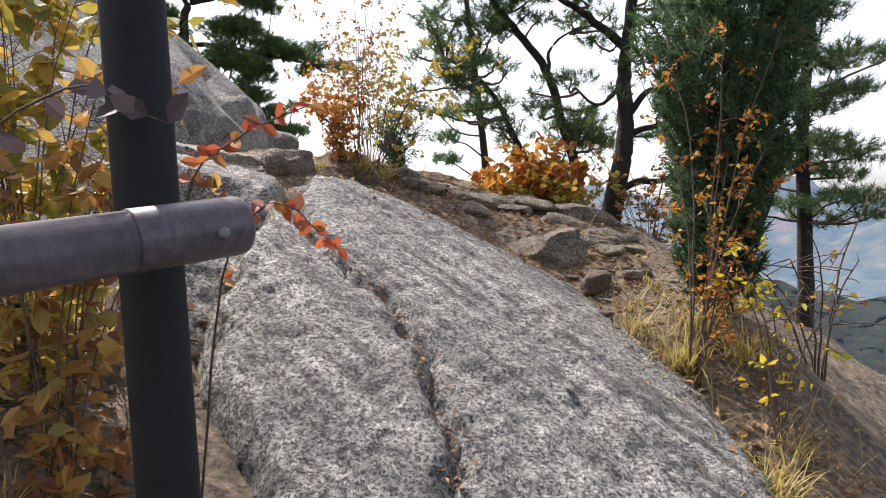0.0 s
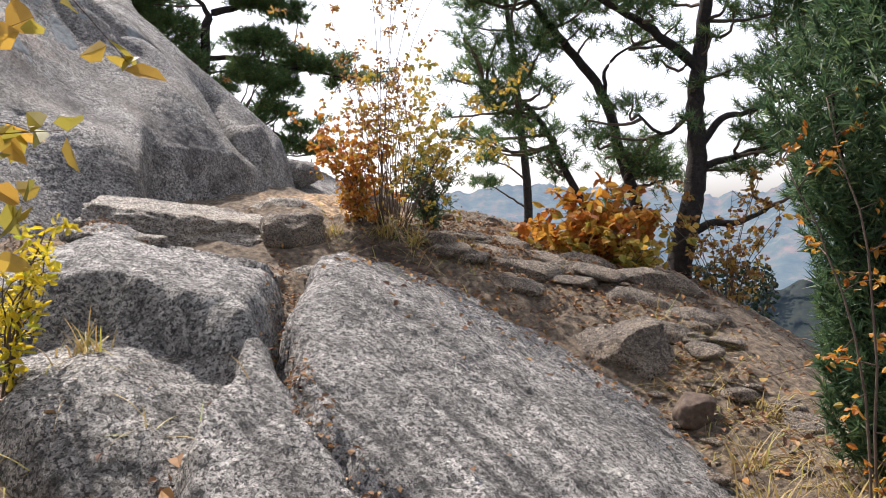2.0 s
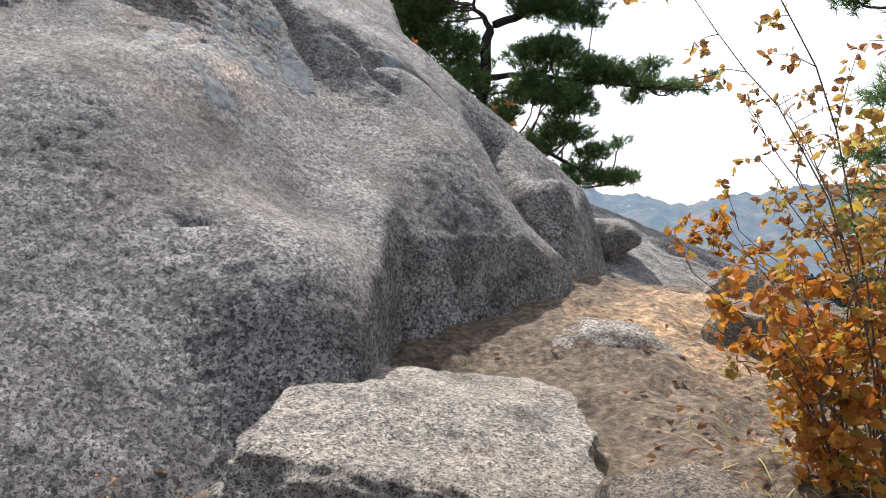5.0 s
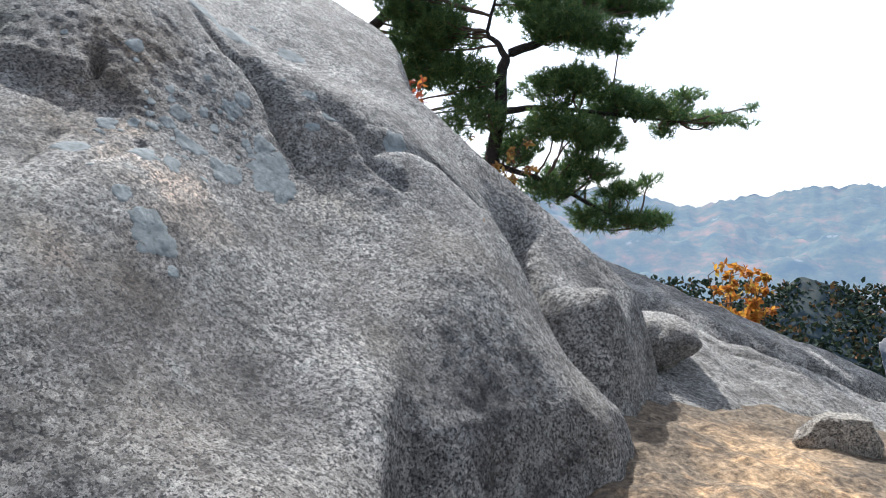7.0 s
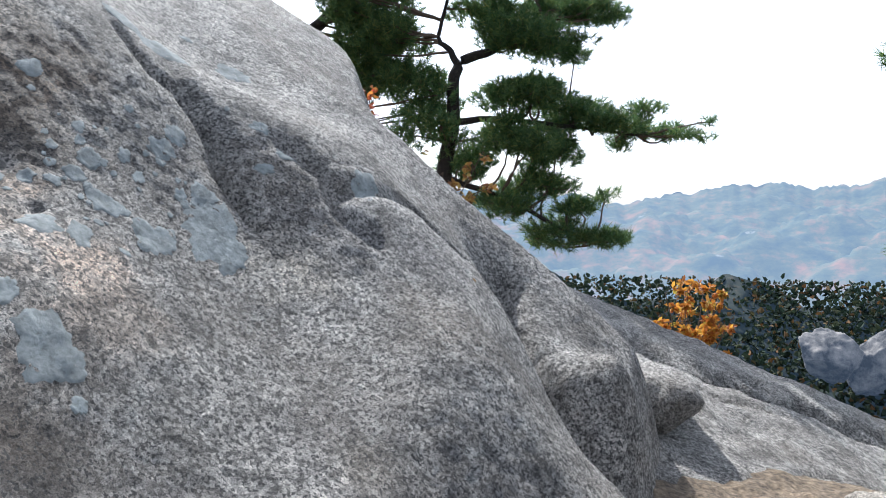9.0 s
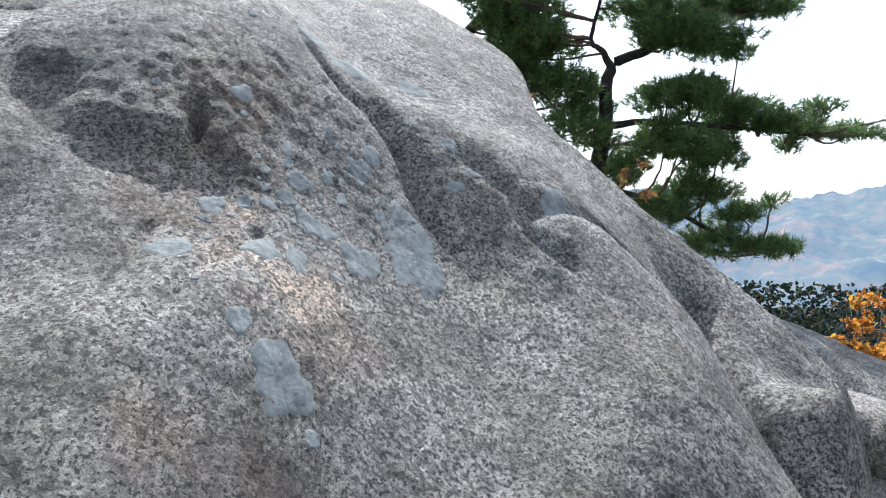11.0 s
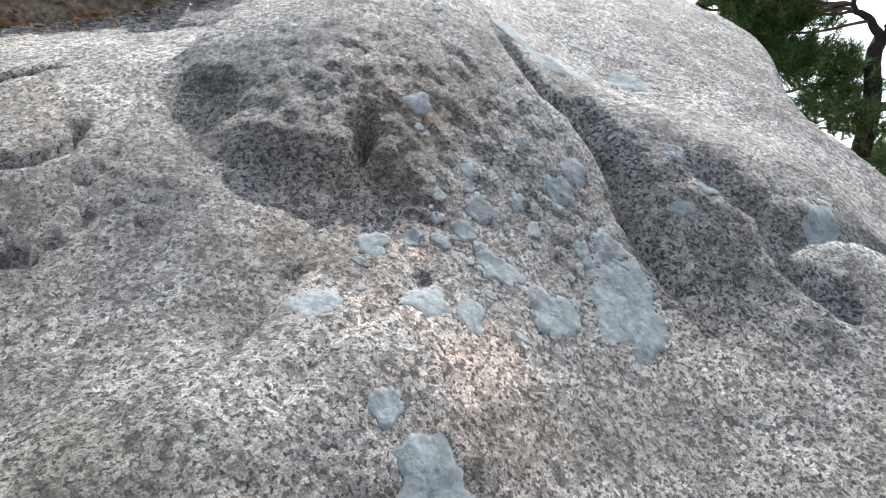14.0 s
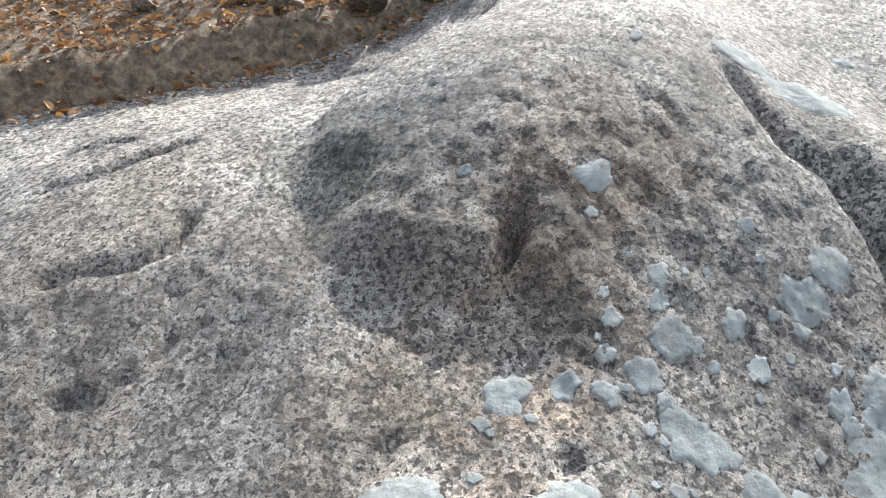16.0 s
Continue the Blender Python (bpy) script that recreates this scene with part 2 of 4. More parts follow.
M_LITTER = leafy("leaf_litter", [(0.0, (0.12, 0.06, 0.035)), (0.5, (0.26, 0.14, 0.07)), (0.85, (0.38, 0.24, 0.12)), (1.0, (0.42, 0.2, 0.05))], 0.15, 0.8)
M_LICHEN = mottled("blue_grey_lichen", [(0.3, (0.12, 0.13, 0.125)), (0.45, (0.22, 0.245, 0.245)), (0.7, (0.33, 0.35, 0.345))], 45, 0.95, 0.8, 0.006, 14)
# the last colour of each far material is its painted haze, then its share
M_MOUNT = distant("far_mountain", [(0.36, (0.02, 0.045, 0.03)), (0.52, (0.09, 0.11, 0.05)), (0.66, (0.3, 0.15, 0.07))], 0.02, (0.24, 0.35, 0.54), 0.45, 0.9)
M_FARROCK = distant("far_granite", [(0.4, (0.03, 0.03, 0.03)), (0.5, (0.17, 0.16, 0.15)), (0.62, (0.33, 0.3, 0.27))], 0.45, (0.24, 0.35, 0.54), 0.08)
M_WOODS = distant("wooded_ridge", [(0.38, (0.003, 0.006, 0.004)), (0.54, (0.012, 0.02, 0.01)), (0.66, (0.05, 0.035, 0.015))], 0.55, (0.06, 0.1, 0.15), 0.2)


# ---- shape helpers ----
def hash01(ix, iy, seed):
    h = (ix.astype(np.int64) * 374761393 + iy.astype(np.int64) * 668265263 + seed * 974634721) & 0xFFFFFFFF
    h = ((h ^ (h >> 13)) * 1274126177) & 0xFFFFFFFF
    return ((h ^ (h >> 16)) & 0xFFFF) / 65535.0


def lattice(x, y, seed):
    ix, iy = np.floor(x), np.floor(y)
    fx, fy = x - ix, y - iy
    fx, fy = fx * fx * (3 - 2 * fx), fy * fy * (3 - 2 * fy)
    a, b = hash01(ix, iy, seed), hash01(ix + 1, iy, seed)
    c, d = hash01(ix, iy + 1, seed), hash01(ix + 1, iy + 1, seed)
    return (a + (b - a) * fx + (c - a) * fy + (a - b - c + d) * fx * fy) * 2 - 1


def fbm(x, y, seed=0, octaves=5, gain=0.5):
    total, amp, f = 0 * x, 1.0, 1.0
    for k in range(octaves):
        total = total + amp * lattice(x * f + 17.3 * k, y * f - 9.1 * k, seed + k)
        amp, f = amp * gain, f * 2.03
    return total


def smooth(a, b, x):
    t = np.clip((x - a) / (b - a), 0, 1)
    return t * t * (3 - 2 * t)


def bulge(x, y, cx, cy, rx, ry, turn=0.0):
    c, s = math.cos(radians(turn)), math.sin(radians(turn))
    u, v = (x - cx) * c + (y - cy) * s, (y - cy) * c - (x - cx) * s
    return np.exp(-(u / rx) ** 2 - (v / ry) ** 2)


def softmin(a, b, k):
    h = np.clip(0.5 + 0.5 * (b - a) / k, 0, 1)
    return b + (a - b) * h - k * h * (1 - h)


def along(x, y, line):
    """Distance to a broken line, and which side of it a place lies on (positive: to the left of its run)."""
    best, side = np.full(np.shape(x), 1e9), np.zeros(np.shape(x))
    for (ax, ay), (bx, by) in zip(line, line[1:]):
        dx, dy = bx - ax, by - ay
        t = np.clip(((x - ax) * dx + (y - ay) * dy) / (dx * dx + dy * dy), 0, 1)
        d = np.hypot(x - ax - t * dx, y - ay - t * dy)
        s = np.sign(dx * (y - ay) - dy * (x - ax))
        side = np.where(d < best, s, side)
        best = np.minimum(best, d)
    return best, side


def groove(x, y, line, width, depth, wobble=0.03, seed=3):
    wx, wy = x + wobble * fbm(x * 5, y * 5, seed, 3), y + wobble * fbm(x * 5, y * 5, seed + 9, 3)
    d, _ = along(wx, wy, line)
    return -depth * np.exp(-(d / width) ** 1.3)


def sheet(name, xs, ys, fn, mat, rough=0.0, freq=4.0, seed=5, far_mat=None):
    """A sheet of rock or ground over the plan, roughened along its own normals."""
    X, Y = np.meshgrid(xs, ys)
    Zs = fn(X, Y)
    co = np.stack([X, Y, Zs], -1)
    if rough:
        gx, gy = np.gradient(Zs, axis=1) / np.gradient(X, axis=1), np.gradient(Zs, axis=0) / np.gradient(Y, axis=0)
        n = np.stack([-gx, -gy, np.ones_like(gx)], -1)
        n /= np.linalg.norm(n, axis=-1, keepdims=True)
        co = co + n * (rough * fbm(X * freq - Zs * freq * 0.7, Y * freq + Zs * freq * 0.25, seed, 6, 0.6))[..., None]
    h, w = X.shape
    idx = np.arange(h * w).reshape(h, w)
    quads = np.stack([idx[:-1, :-1], idx[:-1, 1:], idx[1:, 1:], idx[1:, :-1]], -1).reshape(-1, 4)
    me = bpy.data.meshes.new(name)
    me.vertices.add(h * w)
    me.vertices.foreach_set("co", co.reshape(-1))
    me.loops.add(quads.size)
    me.loops.foreach_set("vertex_index", quads.reshape(-1).astype(np.int32))
    me.polygons.add(len(quads))
    me.polygons.foreach_set("loop_start", np.arange(0, quads.size, 4, dtype=np.int32))
    me.update(calc_edges=True)
    me.polygons.foreach_set("use_smooth", np.ones(len(quads), dtype=bool))
    me.materials.append(mat)
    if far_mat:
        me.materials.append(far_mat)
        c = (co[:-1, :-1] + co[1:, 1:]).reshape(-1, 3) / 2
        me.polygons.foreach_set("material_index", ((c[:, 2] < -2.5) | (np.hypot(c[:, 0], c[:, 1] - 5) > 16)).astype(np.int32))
    return new(name, me)


def raw(name, verts, faces, mat, smooth_faces=False, parent=None, label=""):
    me = bpy.data.meshes.new(name)
    me.from_pydata(verts, [], faces)
    me.update()
    if smooth_faces:
        me.polygons.foreach_set("use_smooth", np.ones(len(faces), dtype=bool))
    me.materials.append(mat)
    ob = new(name, me)
    ob.parent = parent
    return tagged(ob, label)


def part(name, bm, mat, parent=None, label=""):
    me = bpy.data.meshes.new(name)
    bm.to_mesh(me)
    bm.free()
    me.polygons.foreach_set("use_smooth", np.ones(len(me.polygons), dtype=bool))
    me.materials.append(mat)
    ob = new(name, me)
    ob.parent = parent
    return tagged(ob, label)


def empty(name, place, label, category, group="", kind=""):
    ob = new(name)
    ob.location = place
    return tagged(ob, label, category, group, kind)


def tube(verts, faces, line, radii, sides=8):
    """Adds a tapered, capped tube along a line of points."""
    pts = [Vector(p) for p in line]
    base, up = len(verts), Vector((0.31, 0.17, 0.93))
    for i, p in enumerate(pts):
        d = (pts[min(i + 1, len(pts) - 1)] - pts[max(i - 1, 0)]).normalized()
        a = d.cross(up if abs(d.dot(up)) < 0.95 else Vector((1, 0, 0))).normalized()
        b = d.cross(a)
        for k in range(sides):
            w = 2 * math.pi * k / sides
            verts.append(p + radii[i] * (math.cos(w) * a + math.sin(w) * b))
    for i in range(len(pts) - 1):
        for k in range(sides):
            k2 = (k + 1) % sides
            faces.append((base + i * sides + k, base + i * sides + k2, base + (i + 1) * sides + k2, base + (i + 1) * sides + k))
    faces.append([base + k for k in range(sides)][::-1])
    faces.append([base + (len(pts) - 1) * sides + k for k in range(sides)])


def curved(line, steps=5, wobble=0.0, rng=random):
    """A smooth line through the points."""
    p = [Vector(q) for q in line]
    p = [2 * p[0] - p[1], *p, 2 * p[-1] - p[-2]]
    out = []
    for i in range(1, len(p) - 2):
        for s in range(steps):
            t = s / steps
            q = 0.5 * (2 * p[i] + (p[i + 1] - p[i - 1]) * t + (2 * p[i - 1] - 5 * p[i] + 4 * p[i + 1] - p[i + 2]) * t * t + (3 * p[i] - p[i - 1] - 3 * p[i + 1] + p[i + 2]) * t ** 3)
            out.append(q + Vector([rng.uniform(-wobble, wobble) for _ in range(3)]))
    return [*out, p[-2]]


def limb(verts, faces, line, r0, r1, sides=8, wobble=0.0, rng=random):
    c = curved(line, 5, wobble, rng)
    tube(verts, faces, c, [r0 + (r1 - r0) * (i / (len(c) - 1)) ** 0.8 for i in range(len(c))], sides)
    return c


def unit(rng, flat=1.0):
    v = Vector((rng.gauss(0, 1), rng.gauss(0, 1), rng.gauss(0, 1) * flat))
    return v.normalized() if v.length > 1e-4 else Vector((0, 0, 1))


def leaf(verts, faces, p, d, n, length, width, curl=0.15):
    """One folded, pointed leaf from p along d."""
    s = d.cross(n)
    if s.length < 1e-4:
        s = d.orthogonal()
    s = s.normalized()
    n = s.cross(d).normalized()
    i = len(verts)
    verts += [p, p + d * length * 0.35 + s * width * 0.5 + n * width * curl, p + d * length * 0.75 + s * width * 0.38 + n * width * curl * 0.6,
              p + d * length - n * length * curl * 0.6, p + d * length * 0.75 - s * width * 0.38 + n * width * curl * 0.6,
              p + d * length * 0.35 - s * width * 0.5 + n * width * curl, p + d * length * 0.55 - n * width * curl * 0.3]
    faces += [(i, i + 1, i + 6), (i + 1, i + 2, i + 6), (i + 2, i + 3, i + 6), (i + 3, i + 4, i + 6), (i + 4, i + 5, i + 6), (i + 5, i, i + 6)]


def needle_cloud(name, tufts, seed, per, length, width, mat, parent):
    """Tufts of stiff needles, each a place and the way its shoot points, joined into one crown."""
    g = np.random.default_rng(seed)
    p = np.repeat(np.array([t[0] for t in tufts], float), per, 0)
    d = np.repeat(np.array([t[1] for t in tufts], float), per, 0)
    n = len(p)
    w = d * g.uniform(0.1, 1.1, (n, 1)) + 0.62 * g.normal(size=(n, 3))
    w /= np.linalg.norm(w, axis=1, keepdims=True)
    s = np.cross(w, g.normal(size=(n, 3)))
    s *= width / np.linalg.norm(s, axis=1, keepdims=True)
    q = p + d * g.uniform(-0.5, 0.4, (n, 1)) * length
    e = q + w * length * g.uniform(0.7, 1.1, (n, 1))
    co = np.stack([q - s, q + s, e], 1).reshape(-1)
    me = bpy.data.meshes.new(name)
    me.vertices.add(3 * n)
    me.vertices.foreach_set("co", co)
    me.loops.add(3 * n)
    me.loops.foreach_set("vertex_index", np.arange(3 * n, dtype=np.int32))
    me.polygons.add(n)
    me.polygons.foreach_set("loop_start", np.arange(0, 3 * n, 3, dtype=np.int32))
    me.update(calc_edges=True)
    me.materials.append(mat)
    ob = new(name, me)
    ob.parent = parent
    return ob


def blade(verts, faces, p, d, length, width, droop, rng):
    side = d.cross(Vector((0, 0, 1)))
    side = (side.normalized() if side.length > 1e-3 else Vector((1, 0, 0))) * width
    i, k = len(verts), 4
    for j in range(k):
        t = j / k
        c = p + d * length * t - Vector((0, 0, droop * length * t * t))
        verts += [c - side * (1 - 0.7 * t), c + side * (1 - 0.7 * t)]
    verts.append(p + d * length - Vector((0, 0, droop * length)))
    for j in range(k - 1):
        faces.append((i + 2 * j, i + 2 * j + 1, i + 2 * j + 3, i + 2 * j + 2))
    faces.append((i + 2 * k - 2, i + 2 * k - 1, i + 2 * k))


# ---- the lie of the land ----
def ground_z(x, y):
    x, y = np.asarray(x, float), np.asarray(y, float)
    yy = [-30, -4, 0, 1.5, 2.5, 4, 5.2, 6.5, 9, 11, 13, 15, 40, 90, 400]
    zz = [-14, -0.8, 0, 0.3, 0.62, 1.2, 1.62, 1.74, 1.96, 1.6, 0.6, -0.8, -18, -42, -110]
    z = sum(np.interp(y + o, yy, zz) for o in (-0.4, -0.2, 0, 0.2, 0.4)) / 5
    z = z - 0.13 * np.clip(x, -2.4, 0) - 0.25 * np.clip(x, 0, 1.7)
    z = z - 0.55 * np.clip(x - 1.7, 0, 2.5) - 0.85 * np.clip(x - 3.2, 0, 110)
    z = z + 0.28 * bulge(x, y, 1.5, 3.7, 0.55, 0.6) + 0.35 * bulge(x, y, -1.9, 2.2, 0.8, 1.2)
    z = z + 0.2 * bulge(x, y, -0.7, 5.95, 0.42, 0.32) - 0.14 * bulge(x, y, -1.9, 4.75, 0.6, 0.4) - 0.14 * bulge(x, y, -2.2, 6.75, 0.5, 0.6)
    z = z - 0.42 * bulge(x, y, 0.05, 4.5, 0.75, 1.0) - 0.25 * bulge(x, y, 0.55, 3.0, 0.6, 0.9)
    bank = 4.9 + 0.6 * np.clip(-6.25 - x, 0, 6) - 3.0 * np.clip(x + 6.2, 0, 3) + 0.28 * (np.clip(y, 3, 9) - 6.3)
    z = np.maximum(z, z + (bank - z) * smooth(1.5, 4.5, y) * smooth(10.5, 8.0, y) * smooth(-5.2, -5.9, x))
    z = z - 0.6 * np.clip(-x - 14, 0, 150)
    near = np.exp(-((x / 14) ** 2) - ((y - 5) / 16) ** 2)
    z = z + near * (0.05 * fbm(x * 1.1, y * 1.1, 41, 3) + 0.03 * fbm(x * 5, y * 5, 43, 5, 0.6))
    far = smooth(18, 60, np.hypot(x, y))
    return np.maximum(z, -130) + far * 5 * fbm(x / 60, y / 60, 47, 4)


SLAB_CRACK = [(-1.28, 5.35), (-1.02, 4.85), (-0.93, 4.5), (-0.91, 4.2), (-0.85, 3.93), (-0.68, 3.62), (-0.58, 3.4), (-0.28, 3.15), (-0.09, 2.8), (0.04, 2.3), (0.12, 1.5)]
SLAB_EDGE = [(-1.5, 3.3), (-0.95, 2.75), (-0.62, 2.35), (-0.42, 2.1), (-0.4, 1.2)]


def slab_z(x, y):
    u, v = x, y - 4
    z = 1.331 - 0.363 * u + 0.201 * v - 0.07 * u * u - 0.088 * u * v - 0.089 * v * v
    z = softmin(z, 1.86 - 0.1 * (x + 1.2) + 0 * y, 0.25)
    d, side = along(x + 0.03 * fbm(x * 4, y * 4, 61, 3), y + 0.03 * fbm(x * 4, y * 4, 62, 3), SLAB_EDGE)
    z = z - np.where(side < 0, 0.3 * smooth(0.0, 0.22, d), 0) - np.where(side < 0, 0.35 * np.clip(d - 0.1, 0, 3), 0)
    z = z + 0.21 * bulge(x, y, -1.35, 3.3, 0.4, 0.4)
    block = smooth(-0.84, -0.94, x + 0.04 * fbm(x * 6, y * 6, 68, 3)) * smooth(-2.0, -1.7, x)
    z = z + block * (-0.19 + 0.24 * smooth(3.62, 3.82, y + 0.06 * fbm(x * 4, y * 4, 69, 3)) * (1 - 0.45 * smooth(4.2, 5.2, y)))
    ledge = y - 4.62 + 0.12 * (x + 1.3) + 0.05 * fbm(x * 5, y * 5, 70, 3)
    z = z + 0.05 * block * smooth(0, 0.04, ledge) - 0.1 * block * smooth(4.2, 4.9, y)
    z = z + groove(x, y, SLAB_CRACK, 0.028, 0.09, 0.05) + smooth(3.5, 3.9, y) * groove(x, y, SLAB_CRACK, 0.055, 0.3, 0.03) + 0.05 * bulge(x, y, -0.62, 4.4, 0.25, 0.45)
    z = z + groove(x, y, [(-0.55, 3.5), (-0.2, 2.95), (0.3, 2.7), (0.75, 2.2)], 0.09, 0.03, 0.06, 8)
    z = z + groove(x, y, [(0.35, 3.3), (0.6, 2.6), (0.85, 2.1)], 0.06, 0.035, 0.05, 12)
    z = z + 0.02 * fbm(x * 2 + y, y * 0.9, 63, 4) + 0.012 * np.sin(16 * (x + 0.35 * y) + 2 * fbm(x, y, 64, 3)) * smooth(4, 5, y) * 0.5
    edge = np.minimum.reduce([x + 2.1 + 0.2 * fbm(y * 2, y, 65, 3), 1.3 + 0.12 * fbm(y * 2, y * 0 + 3, 66, 3) - x - 0.16 * (y - 3.4), 6.15 - 0.35 * x - y - 1.75 * smooth(-0.7, -1.05, x) + 0.1 * fbm(x * 3, y, 67, 3), y - 0.9])
    return z - 0.9 * smooth(0.22, -0.5, edge) ** 1.4


BENCH = [(-5.66, 7.61), (-5.39, 7.2), (-5.13, 6.75), (-4.95, 6.66), (-4.77, 6.62), (-4.56, 6.66), (-4.43, 6.8), (-4.36, 6.9), (-4.3, 6.98), (-4.1, 7.0)]
DOME_CRACKS = [
    ([(-3.1, 9.1), (-2.9, 8.82), (-2.7, 8.62), (-2.5, 8.52), (-2.2, 8.45)], 0.1, 0.3),
    ([(-4.54, 7.86), (-4.37, 7.85), (-4.28, 7.92), (-4.14, 7.9), (-4.02, 7.86), (-3.97, 7.8), (-3.91, 7.77), (-3.8, 7.74)], 0.03, 0.12),
    ([(-3.6, 8.15), (-3.51, 8.36), (-3.4, 8.6), (-3.2, 8.75)], 0.03, 0.06),
    ([(-3.87, 8.1), (-3.7, 8.15), (-3.55, 8.05), (-3.38, 8.1)], 0.03, 0.05),
    ([(-5.3, 6.0), (-5.29, 6.14), (-5.3, 6.26), (-5.28, 6.42)], 0.013, 0.07),
    ([(-4.9, 6.0), (-4.88, 6.11), (-4.85, 6.23), (-4.84, 6.3), (-4.92, 6.37)], 0.012, 0.055),
    ([(-5.6, 6.0), (-5.58, 6.15), (-5.47, 6.25)], 0.012, 0.06),
    ([(-5.86, 6.97), (-5.79, 7.12), (-5.7, 7.2)], 0.03, 0.07),
    ([(-3.88, 6.42), (-3.92, 6.5), (-3.94, 6.61), (-3.98, 6.72), (-4.02, 6.85), (-4.03, 6.97)], 0.016, 0.03),
    ([(-4.06, 6.4), (-4.13, 6.53), (-4.18, 6.65)], 0.016, 0.025),
    ([(-4.62, 6.08), (-4.6, 6.17), (-4.65, 6.28), (-4.73, 6.3), (-4.75, 6.4)], 0.014, 0.02),
    ([(-4.44, 7.07), (-4.41, 7.045), (-4.38, 7.01)], 0.016, 0.14),
    ([(-3.14, 5.8), (-3.05, 5.9)], 0.014, 0.03),
    ([(-2.72, 6.95), (-2.6, 7.1), (-2.53, 7.3)], 0.02, 0.07),
]
DOME_SWELLS = [
    (-5.6, 7.2, -0.08), (-5.0, 6.0, 0.04), (-5.0, 6.6, 0.04), (-5.0, 7.2, 0.1), (-5.0, 7.8, 0.12), (-4.4, 6.0, -0.06), (-4.4, 6.6, -0.1), (-4.4, 7.2, -0.05), (-4.4, 7.8, 0.05), (-4.4, 8.4, -0.17),
    (-3.8, 6.0, 0.12), (-3.8, 6.6, -0.03), (-3.8, 7.2, 0.03), (-3.8, 7.8, -0.02), (-3.8, 8.4, 0.1), (-3.2, 6.6, -0.15), (-3.2, 7.2, -0.07), (-3.2, 7.8, -0.09), (-3.2, 8.4, 0.06), (-3.2, 9.0, -0.09),
    (-2.6, 6.0, 0.28), (-2.6, 7.2, -0.13), (-2.6, 7.8, 0.08), (-2.6, 8.4, -0.22), (-2.6, 9.0, -0.18), (-6.1, 6.9, -0.15), (-6.1, 6.3, -0.1), (-6.4, 7.5, -0.12),
]


def dome_z(x, y):
    u, v = x + 4, y - 7
    u2 = np.clip(u, -9, 3)
    z = 3.729 - 0.755 * u2 + 0.327 * v - 0.074 * u2 * u2 * np.where(u2 < 0, 0.72, 1) - 0.014 * u2 * v - 0.036 * v * v
    z = z + 0.14 * bulge(x, y, -4.6, 7.3, 0.4, 0.75, 20) - 0.15 * bulge(x, y, -3.6, 7.35, 0.45, 0.55, 30) + 0.16 * bulge(x, y, -2.85, 8.25, 0.3, 0.75, -8)
    z = z + 0.12 * bulge(x, y, -3.85, 6.6, 0.3, 0.4) + 0.3 * bulge(x, y, -2.4, 8.85, 0.22, 0.22) + 0.1 * bulge(x, y, -2.85, 6.9, 0.22, 0.3, 30)
    for cx, cy, h in DOME_SWELLS:
        z = z + h * bulge(x, y, cx, cy, 0.45, 0.45)
    wx, wy = x + 0.025 * fbm(x * 2.5, y * 2.5, 71, 4), y + 0.025 * fbm(x * 2.5, y * 2.5, 72, 4)
    # the recessed facet at the foot: a slanting plane that steepens to a wall
    facet = 2.66 - 0.97 * (wx + 2.7) + 0.58 * (wy - 7.4)
    facet = np.where(facet < 2.5, 2.5 + 2.8 * (facet - 2.5), facet)
    win = smooth(0, 0.06, (wy - 7.06 + 2.3 * (wx + 2.849)) / 2.5) * smooth(8.15, 7.85, wy)
    z = z + win * (softmin(z, facet, 0.05) - z)
    step = y - np.interp(x, [p[0] for p in BENCH], [p[1] for p in BENCH])
    z = z + (-0.04 + 0.07 * smooth(-0.05, 0.14, step)) * smooth(-7.0, -5.6, x) * smooth(-3.9, -4.4, x) * smooth(4.8, 5.6, y)
    z = z + 0.08 * smooth(-0.02, 0.09, y - 7.9 + 0.25 * (x + 4.1)) * bulge(x, y, -4.1, 8.15, 0.45, 0.35) + 0.05 * bulge(x, y, -4.15, 8.22, 0.35, 0.28) + 0.06 * bulge(x, y, -4.35, 6.55, 0.16, 0.25)
    z = z - 0.05 * bulge(x, y, -4.78, 6.72, 0.12, 0.1, 15) + 0.04 * bulge(x, y, -4.62, 6.5, 0.2, 0.13, 20)
    for line, width, depth in DOME_CRACKS:
        z = z + groove(x, y, line, width, depth, 0.025, 31)
    # the back of the ridge falls away
    z = z - 1.5 * np.clip(wy - 9.5 - 0.1 * (wx + 3) - 1.0 * smooth(-3.9, -4.8, wx), 0, 9) ** 1.15
    z = z + 0.04 * fbm(x * 0.8, y * 0.8, 73, 2) + 0.004 * fbm(x * 3, y * 3, 74, 3)
    return z - 1.6 * smooth(-2.25, -1.75, wx + 0.16 * smooth(8.2, 8.6, wy)) * smooth(4.0, 5.0, y) - 0.5 * np.clip(4.4 - y, 0, 4)


